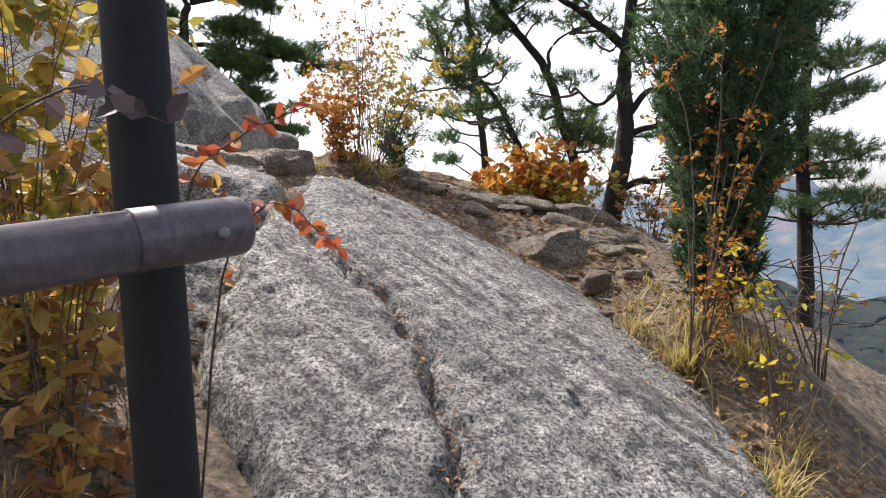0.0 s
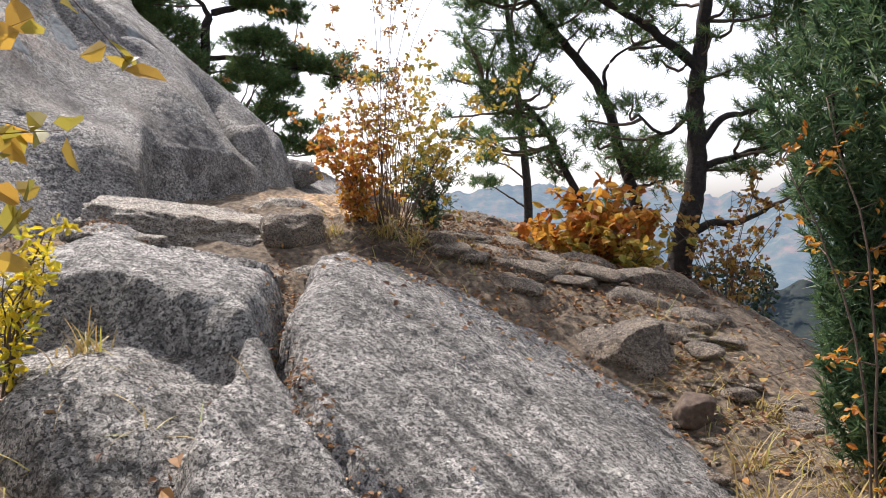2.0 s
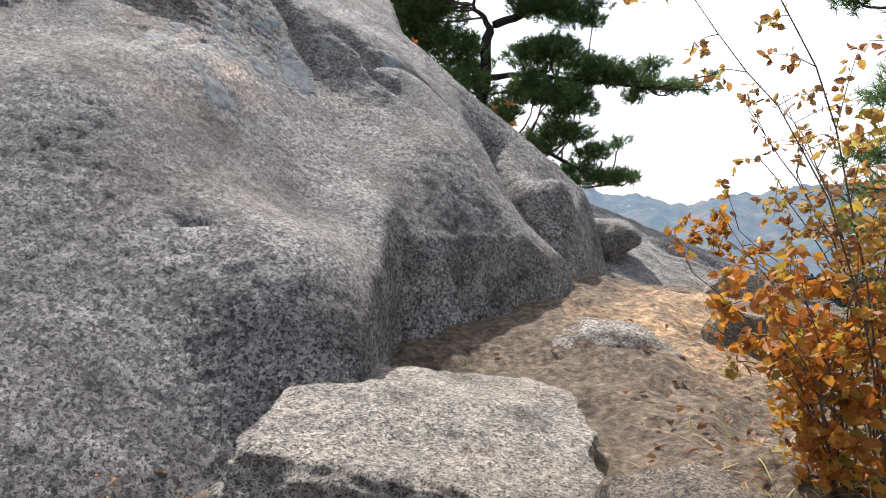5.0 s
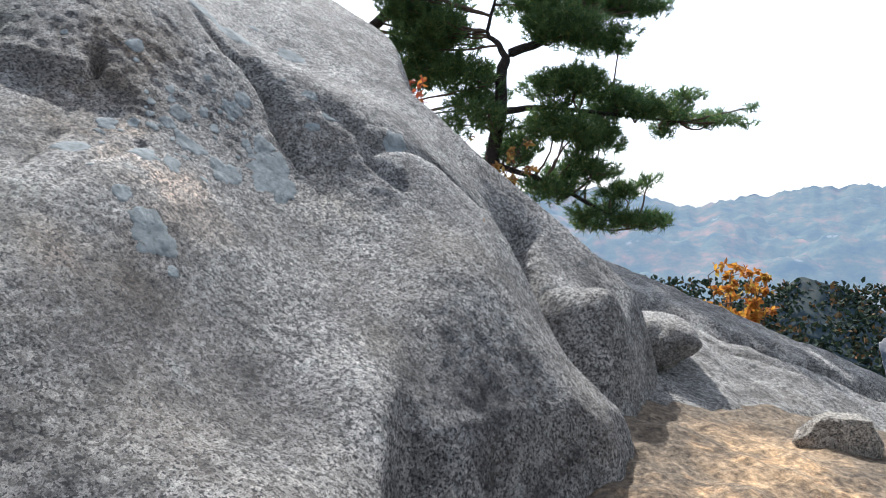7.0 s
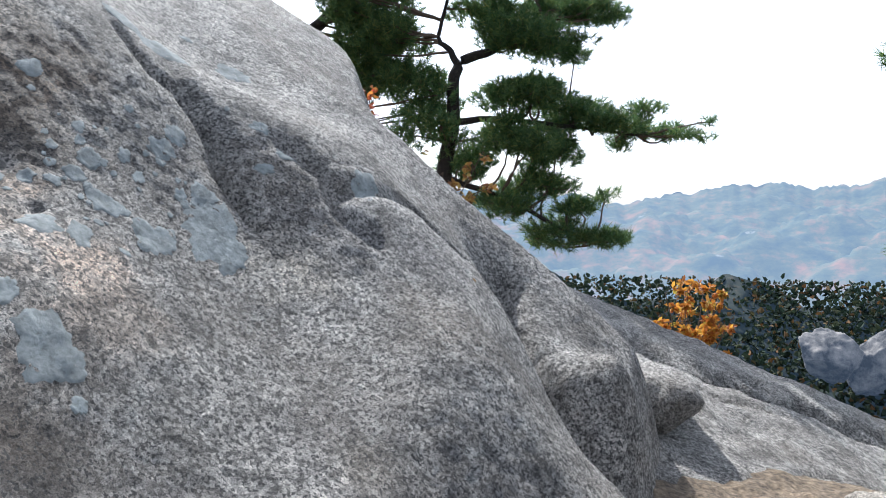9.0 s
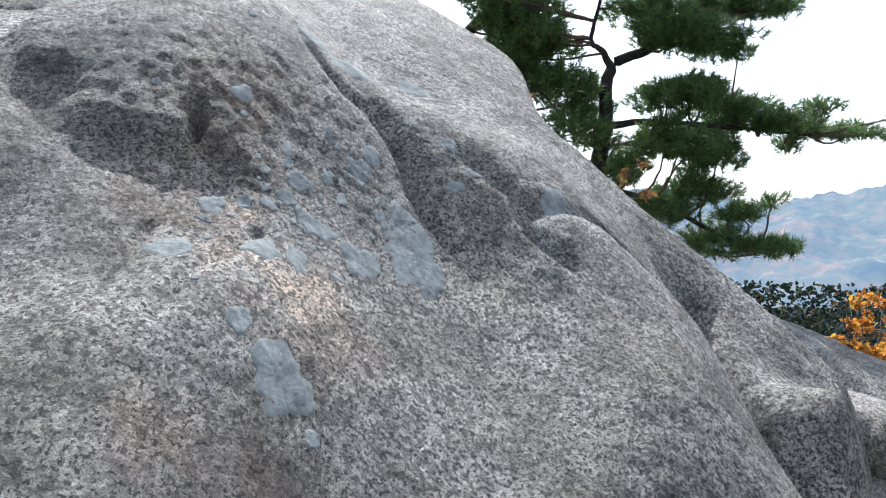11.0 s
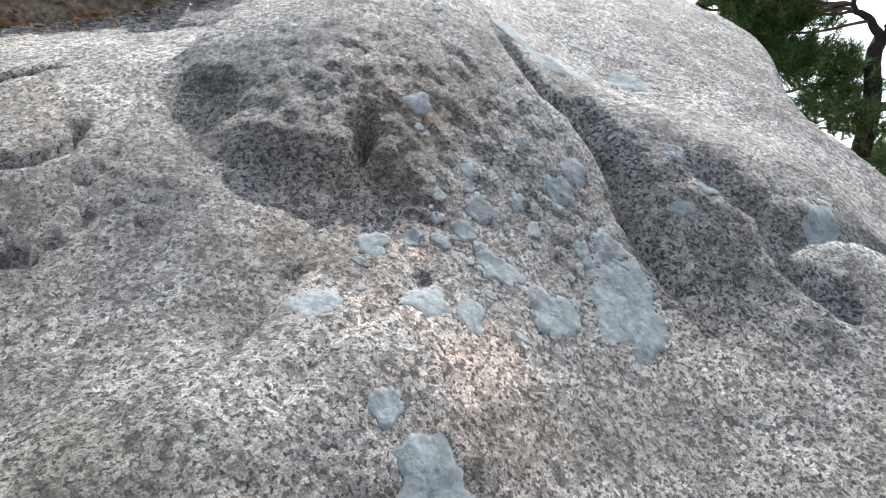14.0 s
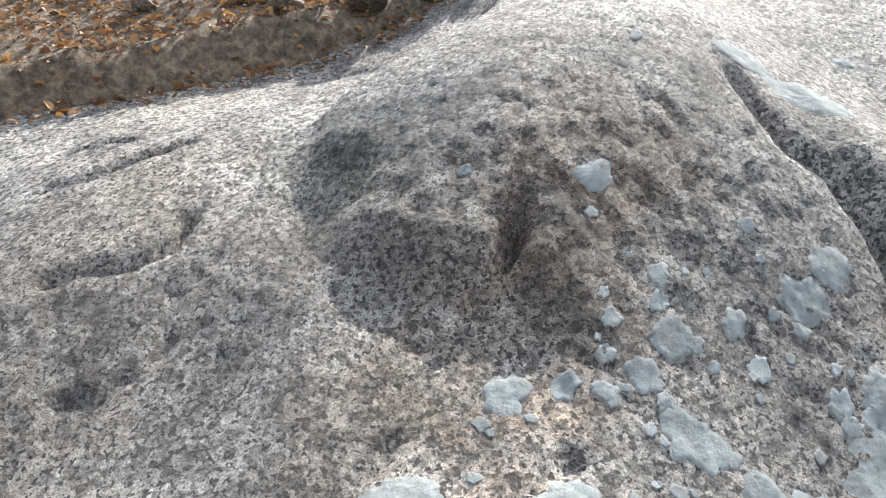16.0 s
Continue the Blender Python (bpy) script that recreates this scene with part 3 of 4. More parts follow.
def far_slab_z(x, y):
    z = 2.27 - 0.45 * (x + 2.18) + 0.07 * (y - 10.1)
    z = z - 0.9 * np.clip(y - 12.6 - 0.15 * (x + 2), 0, 9) - 2.0 * np.clip(-3.4 - x, 0, 4)
    z = z + groove(x, y, [(-2.9, 11.2), (-2.0, 11.6), (-1.0, 12.0), (0.3, 12.4)], 0.1, 0.3, 0.1, 21) + groove(x, y, [(-2.6, 10.9), (-1.9, 11.0), (-1.5, 11.3)], 0.04, 0.06, 0.06, 22)
    z = z + groove(x, y, [(-1.6, 9.8), (-1.3, 10.4), (-0.9, 10.7)], 0.03, 0.05, 0.05, 23) + 0.04 * fbm(x * 1.2, y * 1.2, 75, 4)
    return z - 1.5 * smooth(9.35, 8.7, y - 0.15 * fbm(x * 2, y, 76, 2)) - 1.0 * np.clip(x - 1.2, 0, 4)


HX, HY = np.arange(-9, 5, 0.025), np.arange(0, 14, 0.025)
GX, GY = np.meshgrid(HX, HY)
HEIGHT = np.maximum(ground_z(GX, GY), np.where((GX > -2.6) & (GX < 1.9) & (GY > 0.7) & (GY < 6.8), slab_z(GX, GY), -99))
HEIGHT = np.maximum(HEIGHT, np.where((GX < -1.6) & (GY > 2.2) & (GY < 11.2), dome_z(GX, GY), -99))
HEIGHT = np.maximum(HEIGHT, np.where((GX > -4.2) & (GX < 2.6) & (GY > 8.4), far_slab_z(GX, GY), -99))


def top_z(x, y):
    i, k = (y - HY[0]) / 0.025, (x - HX[0]) / 0.025
    i, k = min(max(i, 0), len(HY) - 2), min(max(k, 0), len(HX) - 2)
    a, b = int(i), int(k)
    u, v = i - a, k - b
    return float(HEIGHT[a, b] * (1 - u) * (1 - v) + HEIGHT[a + 1, b] * u * (1 - v) + HEIGHT[a, b + 1] * (1 - u) * v + HEIGHT[a + 1, b + 1] * u * v)


def spaced(a, b, step, out, growth=1.16):
    core, s, lo, hi = list(np.arange(a, b, step)), step, a, b
    left, right = [], []
    while hi < out or lo > -out:
        s *= growth
        hi, lo = hi + s, lo - s
        right.append(hi)
        left.append(lo)
    return np.array(left[::-1] + core + [b] + right)


# far ground takes the woods material, with blue haze glowing in it
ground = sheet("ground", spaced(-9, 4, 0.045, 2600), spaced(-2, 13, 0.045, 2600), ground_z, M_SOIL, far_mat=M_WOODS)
tagged(ground, "sandy brown mountain soil falling away to the valley", "ground", kind="structure")
slab = sheet("granite_slab", np.arange(-2.6, 1.9, 0.02), np.arange(0.7, 6.8, 0.02), slab_z, M_SLAB, 0.009, 14.0, 81)
tagged(slab, "grey weathered granite slab split by a leaf-filled crack", "rock")
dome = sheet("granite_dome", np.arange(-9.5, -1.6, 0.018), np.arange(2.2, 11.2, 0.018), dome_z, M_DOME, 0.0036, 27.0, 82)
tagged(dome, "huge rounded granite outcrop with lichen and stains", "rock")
far_slab = sheet("sloping_slab", np.arange(-4.2, 2.6, 0.04), np.arange(8.4, 14.5, 0.04), far_slab_z, M_DOME, 0.015, 4.0, 83)
tagged(far_slab, "sloping cracked granite slab beside the soil terrace", "rock")


# ---- far country ----
def mountain_range(name, radius, base, height, seed, mat, label, relief=0.22, grain=9, rugged=0.13, fine=7):
    az = np.radians(np.arange(-75, 75, 0.2))
    rr = np.linspace(0, 1, 70)
    A, R = np.meshgrid(az, rr)
    crest = base + (height - base) * (1 - relief + relief * fbm(A * 9, A * 0 + seed, seed, fine, 0.6))
    far = radius * (1 + 0.8 * R)
    ridges = fbm(np.sin(A) * far * grain / radius, np.cos(A) * far * grain / radius, seed + 5, 7, 0.55)
    low = base + (height - base) * (1 - relief)
    crest = low + (crest - low) * R ** 3
    Z = base + (crest - base) * R ** 0.8 + ridges * rugged * (crest - base) * np.sin(np.pi * np.clip(R, 0, 1)) ** 0.6
    D = radius * (1 + 0.8 * R) + radius * 0.03 * ridges
    co = np.stack([-np.sin(A) * D, np.cos(A) * D, Z], -1)
    h, w = A.shape
    idx = np.arange(h * w).reshape(h, w)
    quads = np.stack([idx[:-1, :-1], idx[1:, :-1], idx[1:, 1:], idx[:-1, 1:]], -1).reshape(-1, 4)
    return tagged(raw(name, [tuple(c) for c in co.reshape(-1, 3)], [tuple(int(i) for i in q) for q in quads], mat, True), label, "mountain", kind="structure")


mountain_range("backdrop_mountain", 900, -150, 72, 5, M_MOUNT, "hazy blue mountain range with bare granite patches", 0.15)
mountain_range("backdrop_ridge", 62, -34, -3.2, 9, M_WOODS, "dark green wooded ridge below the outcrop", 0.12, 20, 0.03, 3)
rng = random.Random(91)
cv, cf = [], []
for _ in range(16000):
    a, t = radians(rng.uniform(-22, 32)), rng.uniform(0.3, 1.0) ** 0.7
    d, z = 62 * (1 + 0.8 * t), -34 + 27.5 * t ** 0.8
    c = Vector((-math.sin(a) * d, math.cos(a) * d, z + rng.uniform(0, 0.9)))
    leaf(cv, cf, c, unit(rng), unit(rng), rng.uniform(0.45, 0.95), rng.uniform(0.4, 0.8), 0.3)
tagged(raw("far_woods", cv, cf, M_FARWOOD), "dark pine woods with autumn touches on the ridge", "woods", kind="stuff")


# ---- fence ----
def fence_post(place, height, radius, lean):
    post = empty("fence_post", place, "charcoal round plastic-wood fence post beside the slab", "fence post")
    v, f = [], []
    line = [Vector((lean[0] * t, lean[1] * t, height * t - 0.3)) for t in (0, 0.25, 0.5, 0.75, 0.985, 1.0)]
    tube(v, f, line, [radius] * 5 + [radius * 0.86], 28)
    raw("shaft", v, f, M_POST, True, post)
    return post


def fence_rail(start, end, radius, label):
    """A round rail with a sleeve at its end and a screw in it."""
    a, b = Vector(start), Vector(end)
    d = (b - a).normalized()
    rail = empty("fence_rail", start, label, "fence rail", "rails of the fence")
    v, f = [], []
    tube(v, f, [Vector((0, 0, 0)), (b - a) - d * 0.21], [radius * 0.95] * 2, 28)
    raw("pole", v, f, M_RAIL, True, rail)
    v, f = [], []
    tube(v, f, [(b - a) - d * q for q in (0.215, 0.21, 0.012, 0.004, 0.0)], [radius * 0.97, radius, radius, radius * 0.97, radius * 0.9], 28)
    raw("sleeve", v, f, M_RAIL, True, rail, "brown rounded end sleeve")
    side = d.cross(Vector((0, 0, 1))).normalized()
    v, f = [], []
    c = (b - a) - d * 0.07 + side * radius * 0.97 - Vector((0, 0, 0.004))
    tube(v, f, [c, c + side * 0.009, c + side * 0.012], [0.011, 0.011, 0.006], 6)
    raw("screw", v, f, M_METAL, False, rail, "grey hexagonal screw head")
    return rail


fence_post((-0.555, 1.53, 0.35), 2.1, 0.066, (-0.10, -0.03))
fence_rail((-1.15, 0.55, 1.34), (-0.385, 1.36, 1.475), 0.056, "brown-grey round plastic-wood fence rail fixed to the post")
fence_rail((-1.15, 0.55, 2.06), (-0.33, 1.38, 2.11), 0.056, "brown-grey upper fence rail fixed to the post top")


# ---- stones ----
def stone(name, place, size, turn, seed, label, mat=None, square=2.6, tilt=(0, 0), category="stone", group="", detail=4, chips=13):
    """A worn stone: a squared ball, chipped by flat cuts and roughened."""
    rng = random.Random(seed)
    bm = bmesh.new()
    bmesh.ops.create_icosphere(bm, subdivisions=detail, radius=1)
    cuts = [(unit(rng), rng.uniform(0.6, 0.9)) for _ in range(chips)]
    off = Vector((seed * 3.1, seed * 1.7, seed * 0.9))
    for vt in bm.verts:
        p = vt.co.normalized()
        k = sum(abs(c) ** square for c in p) ** (-1 / square)
        p = p * k
        for n, dd in cuts:
            over = p.dot(n) - dd * 1.12
            if over > 0:
                p -= n * over * 0.9
        q = p + off
        p *= 1 + 0.10 * noise.noise(q * 1.3) + 0.06 * noise.noise(q * 3.1) + 0.045 * noise.noise(q * 7) + 0.03 * noise.noise(q * 15)
        vt.co = Vector((p.x * size[0] / 2, p.y * size[1] / 2, p.z * size[2] / 2))
    me = bpy.data.meshes.new(name)
    bm.to_mesh(me)
    bm.free()
    me.polygons.foreach_set("use_smooth", np.ones(len(me.polygons), dtype=bool))
    me.materials.append(mat or M_STONE)
    ob = new(name, me)
    ob.matrix_world = pose(*place, tilt[0], tilt[1], turn)
    return tagged(ob, label, category, group)


stone("step_stone", (-1.96, 5.72, 1.82), (1.08, 1.45, 0.4), 18, 3, "flat-topped pale granite step stone below the outcrop", M_STEP, square=9, tilt=(6, 8), detail=6, chips=4)
stone("stone_block", (-1.2, 5.55, 1.8), (0.4, 0.5, 0.34), 20, 4, "squared tan granite block beside the step stone", square=6, chips=6, detail=5)
stone("boulder", (0.72, 5.2, 1.1), (0.95, 0.62, 0.56), -38, 6, "rounded tan boulder half sunk in the soil", square=3, detail=5)
stone("boulder", (-1.78, 7.3, 1.86), (0.95, 0.75, 0.48), 10, 7, "pale sunlit boulder on the sandy terrace", M_STEP, square=3, detail=5)
stone("boulder", (-1.05, 7.75, 1.95), (0.55, 0.5, 0.42), 50, 8, "shaded brown boulder on the sandy terrace", square=3)
stone("wedged_rock", (-2.45, 10.15, 2.42), (0.75, 0.9, 0.42), 20, 172, "dark rounded rock wedged on the sloping slab", M_DOME, 3, category="rock")
stone("foot_stone", (-1.98, 7.9, 1.93), (0.32, 0.24, 0.2), 30, 171, "small tan stone at the foot of the outcrop")
stone("boulder", (-1.2, 9.2, 2.1), (0.45, 0.4, 0.34), 0, 9, "small pale boulder on the sandy terrace", M_STEP, square=3)
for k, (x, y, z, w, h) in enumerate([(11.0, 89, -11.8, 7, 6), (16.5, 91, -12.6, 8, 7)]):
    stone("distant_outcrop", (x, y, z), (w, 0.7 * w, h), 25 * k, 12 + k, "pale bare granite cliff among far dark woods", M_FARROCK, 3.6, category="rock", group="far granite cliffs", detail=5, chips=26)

# flat ledges of rock bedded in the trail bank
for k, (x, y, w) in enumerate([(0.06, 6.23, 0.4), (-0.13, 6.42, 0.32), (0.3, 5.95, 0.5), (0.45, 6.5, 0.45), (0.15, 6.85, 0.4), (0.68, 6.15, 0.5), (1.0, 5.85, 0.6), (1.3, 5.7, 0.5), (0.2, 5.6, 0.34), (0.8, 6.75, 0.5), (1.25, 6.4, 0.7), (0.5, 7.3, 0.5), (1.05, 5.35, 0.4)]):
    stone("ledge_stone", (x, y, top_z(x, y) - 0.03 * w), (w * 1.0, w * 0.62, w * 0.36), -30 + 17 * (k % 4), 420 + k, "flat tan ledge of rock bedded in the trail bank", square=4.5, tilt=(4, 12), group="ledge stones", detail=4, chips=22)

# loose wedge stones round the step
for k, (x, y, sx, sy, sz) in enumerate([(-1.74, 4.72, 0.28, 0.2, 0.15), (-1.45, 4.86, 0.22, 0.2, 0.14), (-1.2, 4.86, 0.42, 0.3, 0.22), (-2.15, 4.3, 0.3, 0.34, 0.22), (-1.95, 4.45, 0.24, 0.2, 0.16),
                                        (-1.0, 5.1, 0.26, 0.22, 0.15), (-1.62, 4.92, 0.13, 0.1, 0.09), (-1.85, 5.95, 0.1, 0.09, 0.06), (-2.05, 4.75, 0.12, 0.1, 0.07), (-2.4, 4.0, 0.35, 0.4, 0.25)]):
    stone("wedge_stone", (x, y, top_z(x, y) + sz * 0.06), (0.7 * sx, 0.7 * sy, 0.5 * sz), 40 * k, 30 + k, "rough grey-tan stone wedged below the step", M_STEP, square=3.2, group="wedge stones", detail=3)
rng = random.Random(7)
for k in range(110):
    x, y = rng.uniform(-0.6, 1.6), rng.uniform(5.8, 8.6)
    if rng.random() < 0.3:
        x, y = rng.uniform(0.85, 1.5), rng.uniform(3.9, 5.6)
    w = rng.choice((0.06, 0.09, 0.12, 0.17, 0.24, 0.36)) * rng.uniform(0.8, 1.2) * (0.55 if y < 5.7 else 1)
    h = w * rng.uniform(0.25, 0.45)
    stone("trail_stone", (x, y, top_z(x, y) + h * 0.12), (w, w * rng.uniform(0.6, 1.0), h), rng.uniform(-25, 60), 60 + k, "flat tan stone bedded in the sandy soil", square=3.4, tilt=(rng.uniform(-8, 8), rng.uniform(0, 14)), group="trail stones", detail=3)
for k, (x, y, w) in enumerate([(-6.6, 6.3, 0.16), (-6.5, 6.75, 0.2), (-6.55, 7.0, 0.34), (-6.9, 6.5, 0.2), (-6.45, 7.3, 0.3), (-7.0, 6.1, 0.22), (-6.6, 7.55, 0.3), (-6.2, 7.25, 0.26), (-6.25, 7.6, 0.36), (-6.3, 6.9, 0.18), (-6.15, 7.9, 0.3)]):
    stone("bank_stone", (x, y, top_z(x, y) + 0.02), (w, w * 0.8, w * 0.4), 50 * k, 140 + k, "flat tan stone on the soil bank", square=3.4, group="bank stones", detail=3)
stone("root_stump", (0.98, 4.5, top_z(0.98, 4.5) + 0.06), (0.24, 0.18, 0.18), 20, 160, "dark weathered root stump in the soil", M_TWIG, 2.2, category="stump")


# ---- lichen on the outcrop ----
from mathutils.bvhtree import BVHTree
dome_tree = BVHTree.FromPolygons([v.co.copy() for v in dome.data.vertices], [tuple(p.vertices) for p in dome.data.polygons])


def lichen_patch(x, y, r, seed, stretch=1.0):
    """A thin crust that lies on the rock, with a lobed rim."""
    rng = random.Random(seed)
    c, n, _, _ = dome_tree.ray_cast(Vector((x, y, 9)), Vector((0, 0, -1)))
    if c is None:
        return
    a = n.orthogonal().normalized()
    b = n.cross(a)
    rim, rings, turn = 40, 5, rng.uniform(0, 6.28)
    v, f = [], []
    for i in range(rings + 1):
        for k in range(rim):
            w = 2 * math.pi * k / rim
            q = Vector((math.cos(w), math.sin(w), seed * 0.7))
            lobe = 1 + 0.4 * noise.noise(q * 1.4) + 0.25 * noise.noise(q * 3.5) + 0.12 * noise.noise(q * 9.0)
            d = r * lobe * i / rings
            u, t = d * math.cos(w + turn) * stretch, d * math.sin(w + turn)
            p = c + a * u + b * t
            hit, hn, _, _ = dome_tree.ray_cast(p + n * 0.3, -n)
            v.append((hit if hit is not None else p) + n * (0.0018 if i < rings else -0.004))
    for i in range(rings):
        for k in range(rim):
            k2 = (k + 1) % rim
            f.append((i * rim + k, i * rim + k2, (i + 1) * rim + k2, (i + 1) * rim + k))
    if max(abs((p - c).dot(n)) for p in v) > 0.035 + 0.25 * r:
        return
    raw("lichen_patch", v, f, M_LICHEN, True, dome, "pale blue-grey lichen crust")


for k, (x, y, r) in enumerate([(-4.08, 6.64, 0.06), (-4.62, 7.94, 0.101), (-4.46, 8.06, 0.121), (-4.49, 8.62, 0.116), (-4.4, 7.25, 0.059), (-4.21, 7.28, 0.031), (-4.11, 7.69, 0.07), (-4.12, 7.24, 0.059),
                               (-4.18, 7.13, 0.026), (-4.14, 6.99, 0.041), (-4.14, 7.09, 0.025), (-4.17, 6.88, 0.054), (-4.09, 7.14, 0.05), (-4.04, 7.39, 0.033), (-4.1, 7.39, 0.039), (-3.99, 7.17, 0.083),
                               (-3.91, 7.57, 0.04), (-3.95, 7.51, 0.034), (-4.09, 7.57, 0.075), (-3.86, 7.26, 0.097), (-3.81, 7.55, 0.171), (-3.92, 7.62, 0.07), (-3.96, 8.08, 0.054), (-3.83, 8.08, 0.047),
                               (-3.84, 7.95, 0.045), (-3.96, 6.88, 0.073), (-3.9, 6.98, 0.056), (-4.56, 6.98, 0.025), (-4.75, 8.55, 0.04), (-4.67, 7.59, 0.025), (-3.96, 7.81, 0.032), (-3.74, 7.52, 0.107),
                               (-3.65, 6.63, 0.099), (-3.54, 6.62, 0.035), (-3.78, 6.61, 0.051), (-3.55, 8.34, 0.105), (-3.83, 8.08, 0.035), (-3.85, 7.94, 0.039), (-4.07, 6.62, 0.065), (-3.7, 6.63, 0.067),
                               (-3.61, 6.65, 0.066)]):
    lichen_patch(x, y, r * 0.85, 200 + k, 1.1 + 0.4 * (k % 3) / 2)


# small flecks of lichen scattered between the larger crusts
rng = random.Random(19)
for k in range(46):
    lichen_patch(rng.gauss(-4.02, 0.16), rng.gauss(7.25, 0.28), rng.uniform(0.008, 0.026), 300 + k, rng.uniform(1.0, 1.5))


# ---- plants ----
def pine(name, base, stems, pads, label, seed, tuft=0.1, density=120, width=0.004, per=26, group="", spill=0.0):
    """A pine: gnarled stems, thin twigs out to flat pads of needle tufts."""
    rng = random.Random(seed)
    tree = empty(name, base, label, "tree", group)
    o = Vector(base)
    nodes = []
    for i, (line, r0, r1) in enumerate(stems):
        v, f = [], []
        nodes += limb(v, f, [Vector(p) - o for p in line], r0, r1, 10, 0.012, rng)
        raw("trunk" if i == 0 else "branch", v, f, M_BARK, True, tree)
    tv, tf, tufts = [], [], []
    small = [(x + rng.uniform(-1, 1) * spill, y + rng.uniform(-0.8, 0.8) * spill, z + rng.uniform(-0.5, 0.5) * spill, rx * 0.55, rz * 0.8) for x, y, z, rx, rz in pads for _ in range(4)] if spill else []
    for x, y, z, rx, rz in [*pads, *small]:
        c = Vector((x, y, z)) - o
        near = min(nodes, key=lambda q: (q - c).length + (0.5 if q.z > c.z else 0))
        mid = (near + c) / 2 + Vector((rng.uniform(-0.1, 0.1), rng.uniform(-0.1, 0.1), rng.uniform(-0.12, 0.05)))
        limb(tv, tf, [near, mid, c], 0.022, 0.01, 6, 0.01, rng)
        for _ in range(max(6, int(density * rx * rx))):
            d = unit(rng)
            k = rng.random() ** 0.45
            p = c + Vector((d.x * rx * k, d.y * rx * k, d.z * rz * k + 0.3 * rz * (1 - k)))
            if rng.random() < 0.1:
                limb(tv, tf, [c + (p - c) * 0.1, (c + p) / 2 - Vector((0, 0, 0.03)), p], 0.007, 0.003, 4)
            out = (Vector((d.x, d.y, 0.75)) + 0.3 * unit(rng)).normalized()
            tufts.append((p, out))
    tagged(raw("twig_spray", tv, tf, M_TWIG, True, tree), kind="stuff")
    needle_cloud("needle_crown", tufts, seed, per, tuft, width, M_NEEDLE, tree)
    return tree


pine("pine_tree", (1.88, 8.35, 0.7), [
    ([(1.85, 8.35, 0.3), (1.94, 8.38, 1.18), (2.06, 8.42, 1.88), (2.15, 8.46, 2.41), (2.13, 8.49, 3.01), (2.17, 8.51, 3.44), (2.25, 8.56, 4.19), (2.33, 8.6, 5.0)], 0.15, 0.05),
    ([(2.14, 8.51, 3.44), (1.77, 8.49, 3.73), (1.45, 8.48, 3.95), (0.96, 8.45, 4.19), (0.32, 8.41, 4.41)], 0.06, 0.02),
    ([(2.16, 8.48, 2.6), (2.39, 8.5, 2.9), (2.68, 8.53, 2.98), (3.22, 8.58, 3.22)], 0.05, 0.015),
    ([(2.15, 8.47, 2.4), (2.68, 8.51, 2.57), (3.22, 8.56, 2.73)], 0.045, 0.015),
    ([(1.98, 8.4, 1.5), (2.2, 8.43, 1.82), (2.58, 8.46, 1.87), (2.9, 8.5, 2.03)], 0.06, 0.02),
    ([(2.12, 8.48, 3.01), (1.82, 8.45, 2.74), (1.55, 8.44, 2.95)], 0.03, 0.012)],
    [(1.07, 8.46, 4.15, 0.5, 0.16), (1.61, 8.49, 4.2, 0.4, 0.15), (2.95, 8.6, 3.97, 0.5, 0.15), (2.79, 8.55, 3.4, 0.45, 0.12), (3.2, 8.6, 3.65, 0.4, 0.12), (1.5, 8.44, 3.05, 0.3, 0.1),
     (2.9, 8.52, 2.75, 0.4, 0.1), (2.6, 8.49, 2.4, 0.3, 0.1), (1.75, 8.48, 3.5, 0.25, 0.1), (0.4, 8.4, 4.45, 0.45, 0.15), (2.4, 8.7, 4.6, 0.5, 0.2), (1.9, 8.2, 4.8, 0.5, 0.2), (3.4, 8.6, 4.3, 0.4, 0.15), (2.3, 8.9, 5.2, 0.6, 0.3), (3.5, 8.5, 3.0, 0.35, 0.12), (1.2, 8.9, 4.6, 0.5, 0.18)],
    "dark-trunked mountain pine with flat needle pads", 11, 0.11, 380, spill=0.75)
pine("pine_tree", (1.5, 9.0, 1.0), [
    ([(1.75, 9.0, 0.6), (1.7, 9.01, 1.91), (1.5, 9.02, 2.61), (1.29, 9.03, 3.26), (0.94, 9.03, 3.73), (0.65, 9.03, 4.08), (0.47, 9.03, 4.37), (0.18, 9.02, 4.73)], 0.075, 0.03),
    ([(1.66, 9.0, 1.5), (1.29, 8.96, 1.79), (0.94, 8.96, 2.32), (0.65, 8.97, 2.91), (0.3, 8.96, 3.26), (0.0, 8.94, 3.38)], 0.06, 0.015),
    ([(1.32, 9.03, 3.2), (1.35, 9.05, 3.55), (1.64, 9.09, 3.78)], 0.03, 0.01)],
    [(0.59, 8.9, 3.75, 0.35, 0.12), (0.1, 8.9, 3.55, 0.35, 0.12), (0.8, 9.1, 4.1, 0.4, 0.15), (0.32, 8.9, 3.0, 0.35, 0.12), (1.23, 8.9, 2.75, 0.3, 0.1), (0.05, 8.9, 3.15, 0.3, 0.1), (0.0, 9.0, 4.25, 0.45, 0.16), (-0.25, 9.0, 4.7, 0.4, 0.16),
     (0.5, 9.0, 4.6, 0.4, 0.15), (0.9, 9.0, 2.45, 0.25, 0.1), (1.6, 9.1, 3.9, 0.3, 0.1), (0.65, 9.0, 3.35, 0.3, 0.1), (0.1, 9.1, 2.75, 0.25, 0.1), (1.75, 9.2, 2.6, 0.4, 0.2), (2.1, 9.4, 2.35, 0.4, 0.2)],
    "thin leaning pine with sparse needle pads", 12, 0.11, 380, spill=0.6)
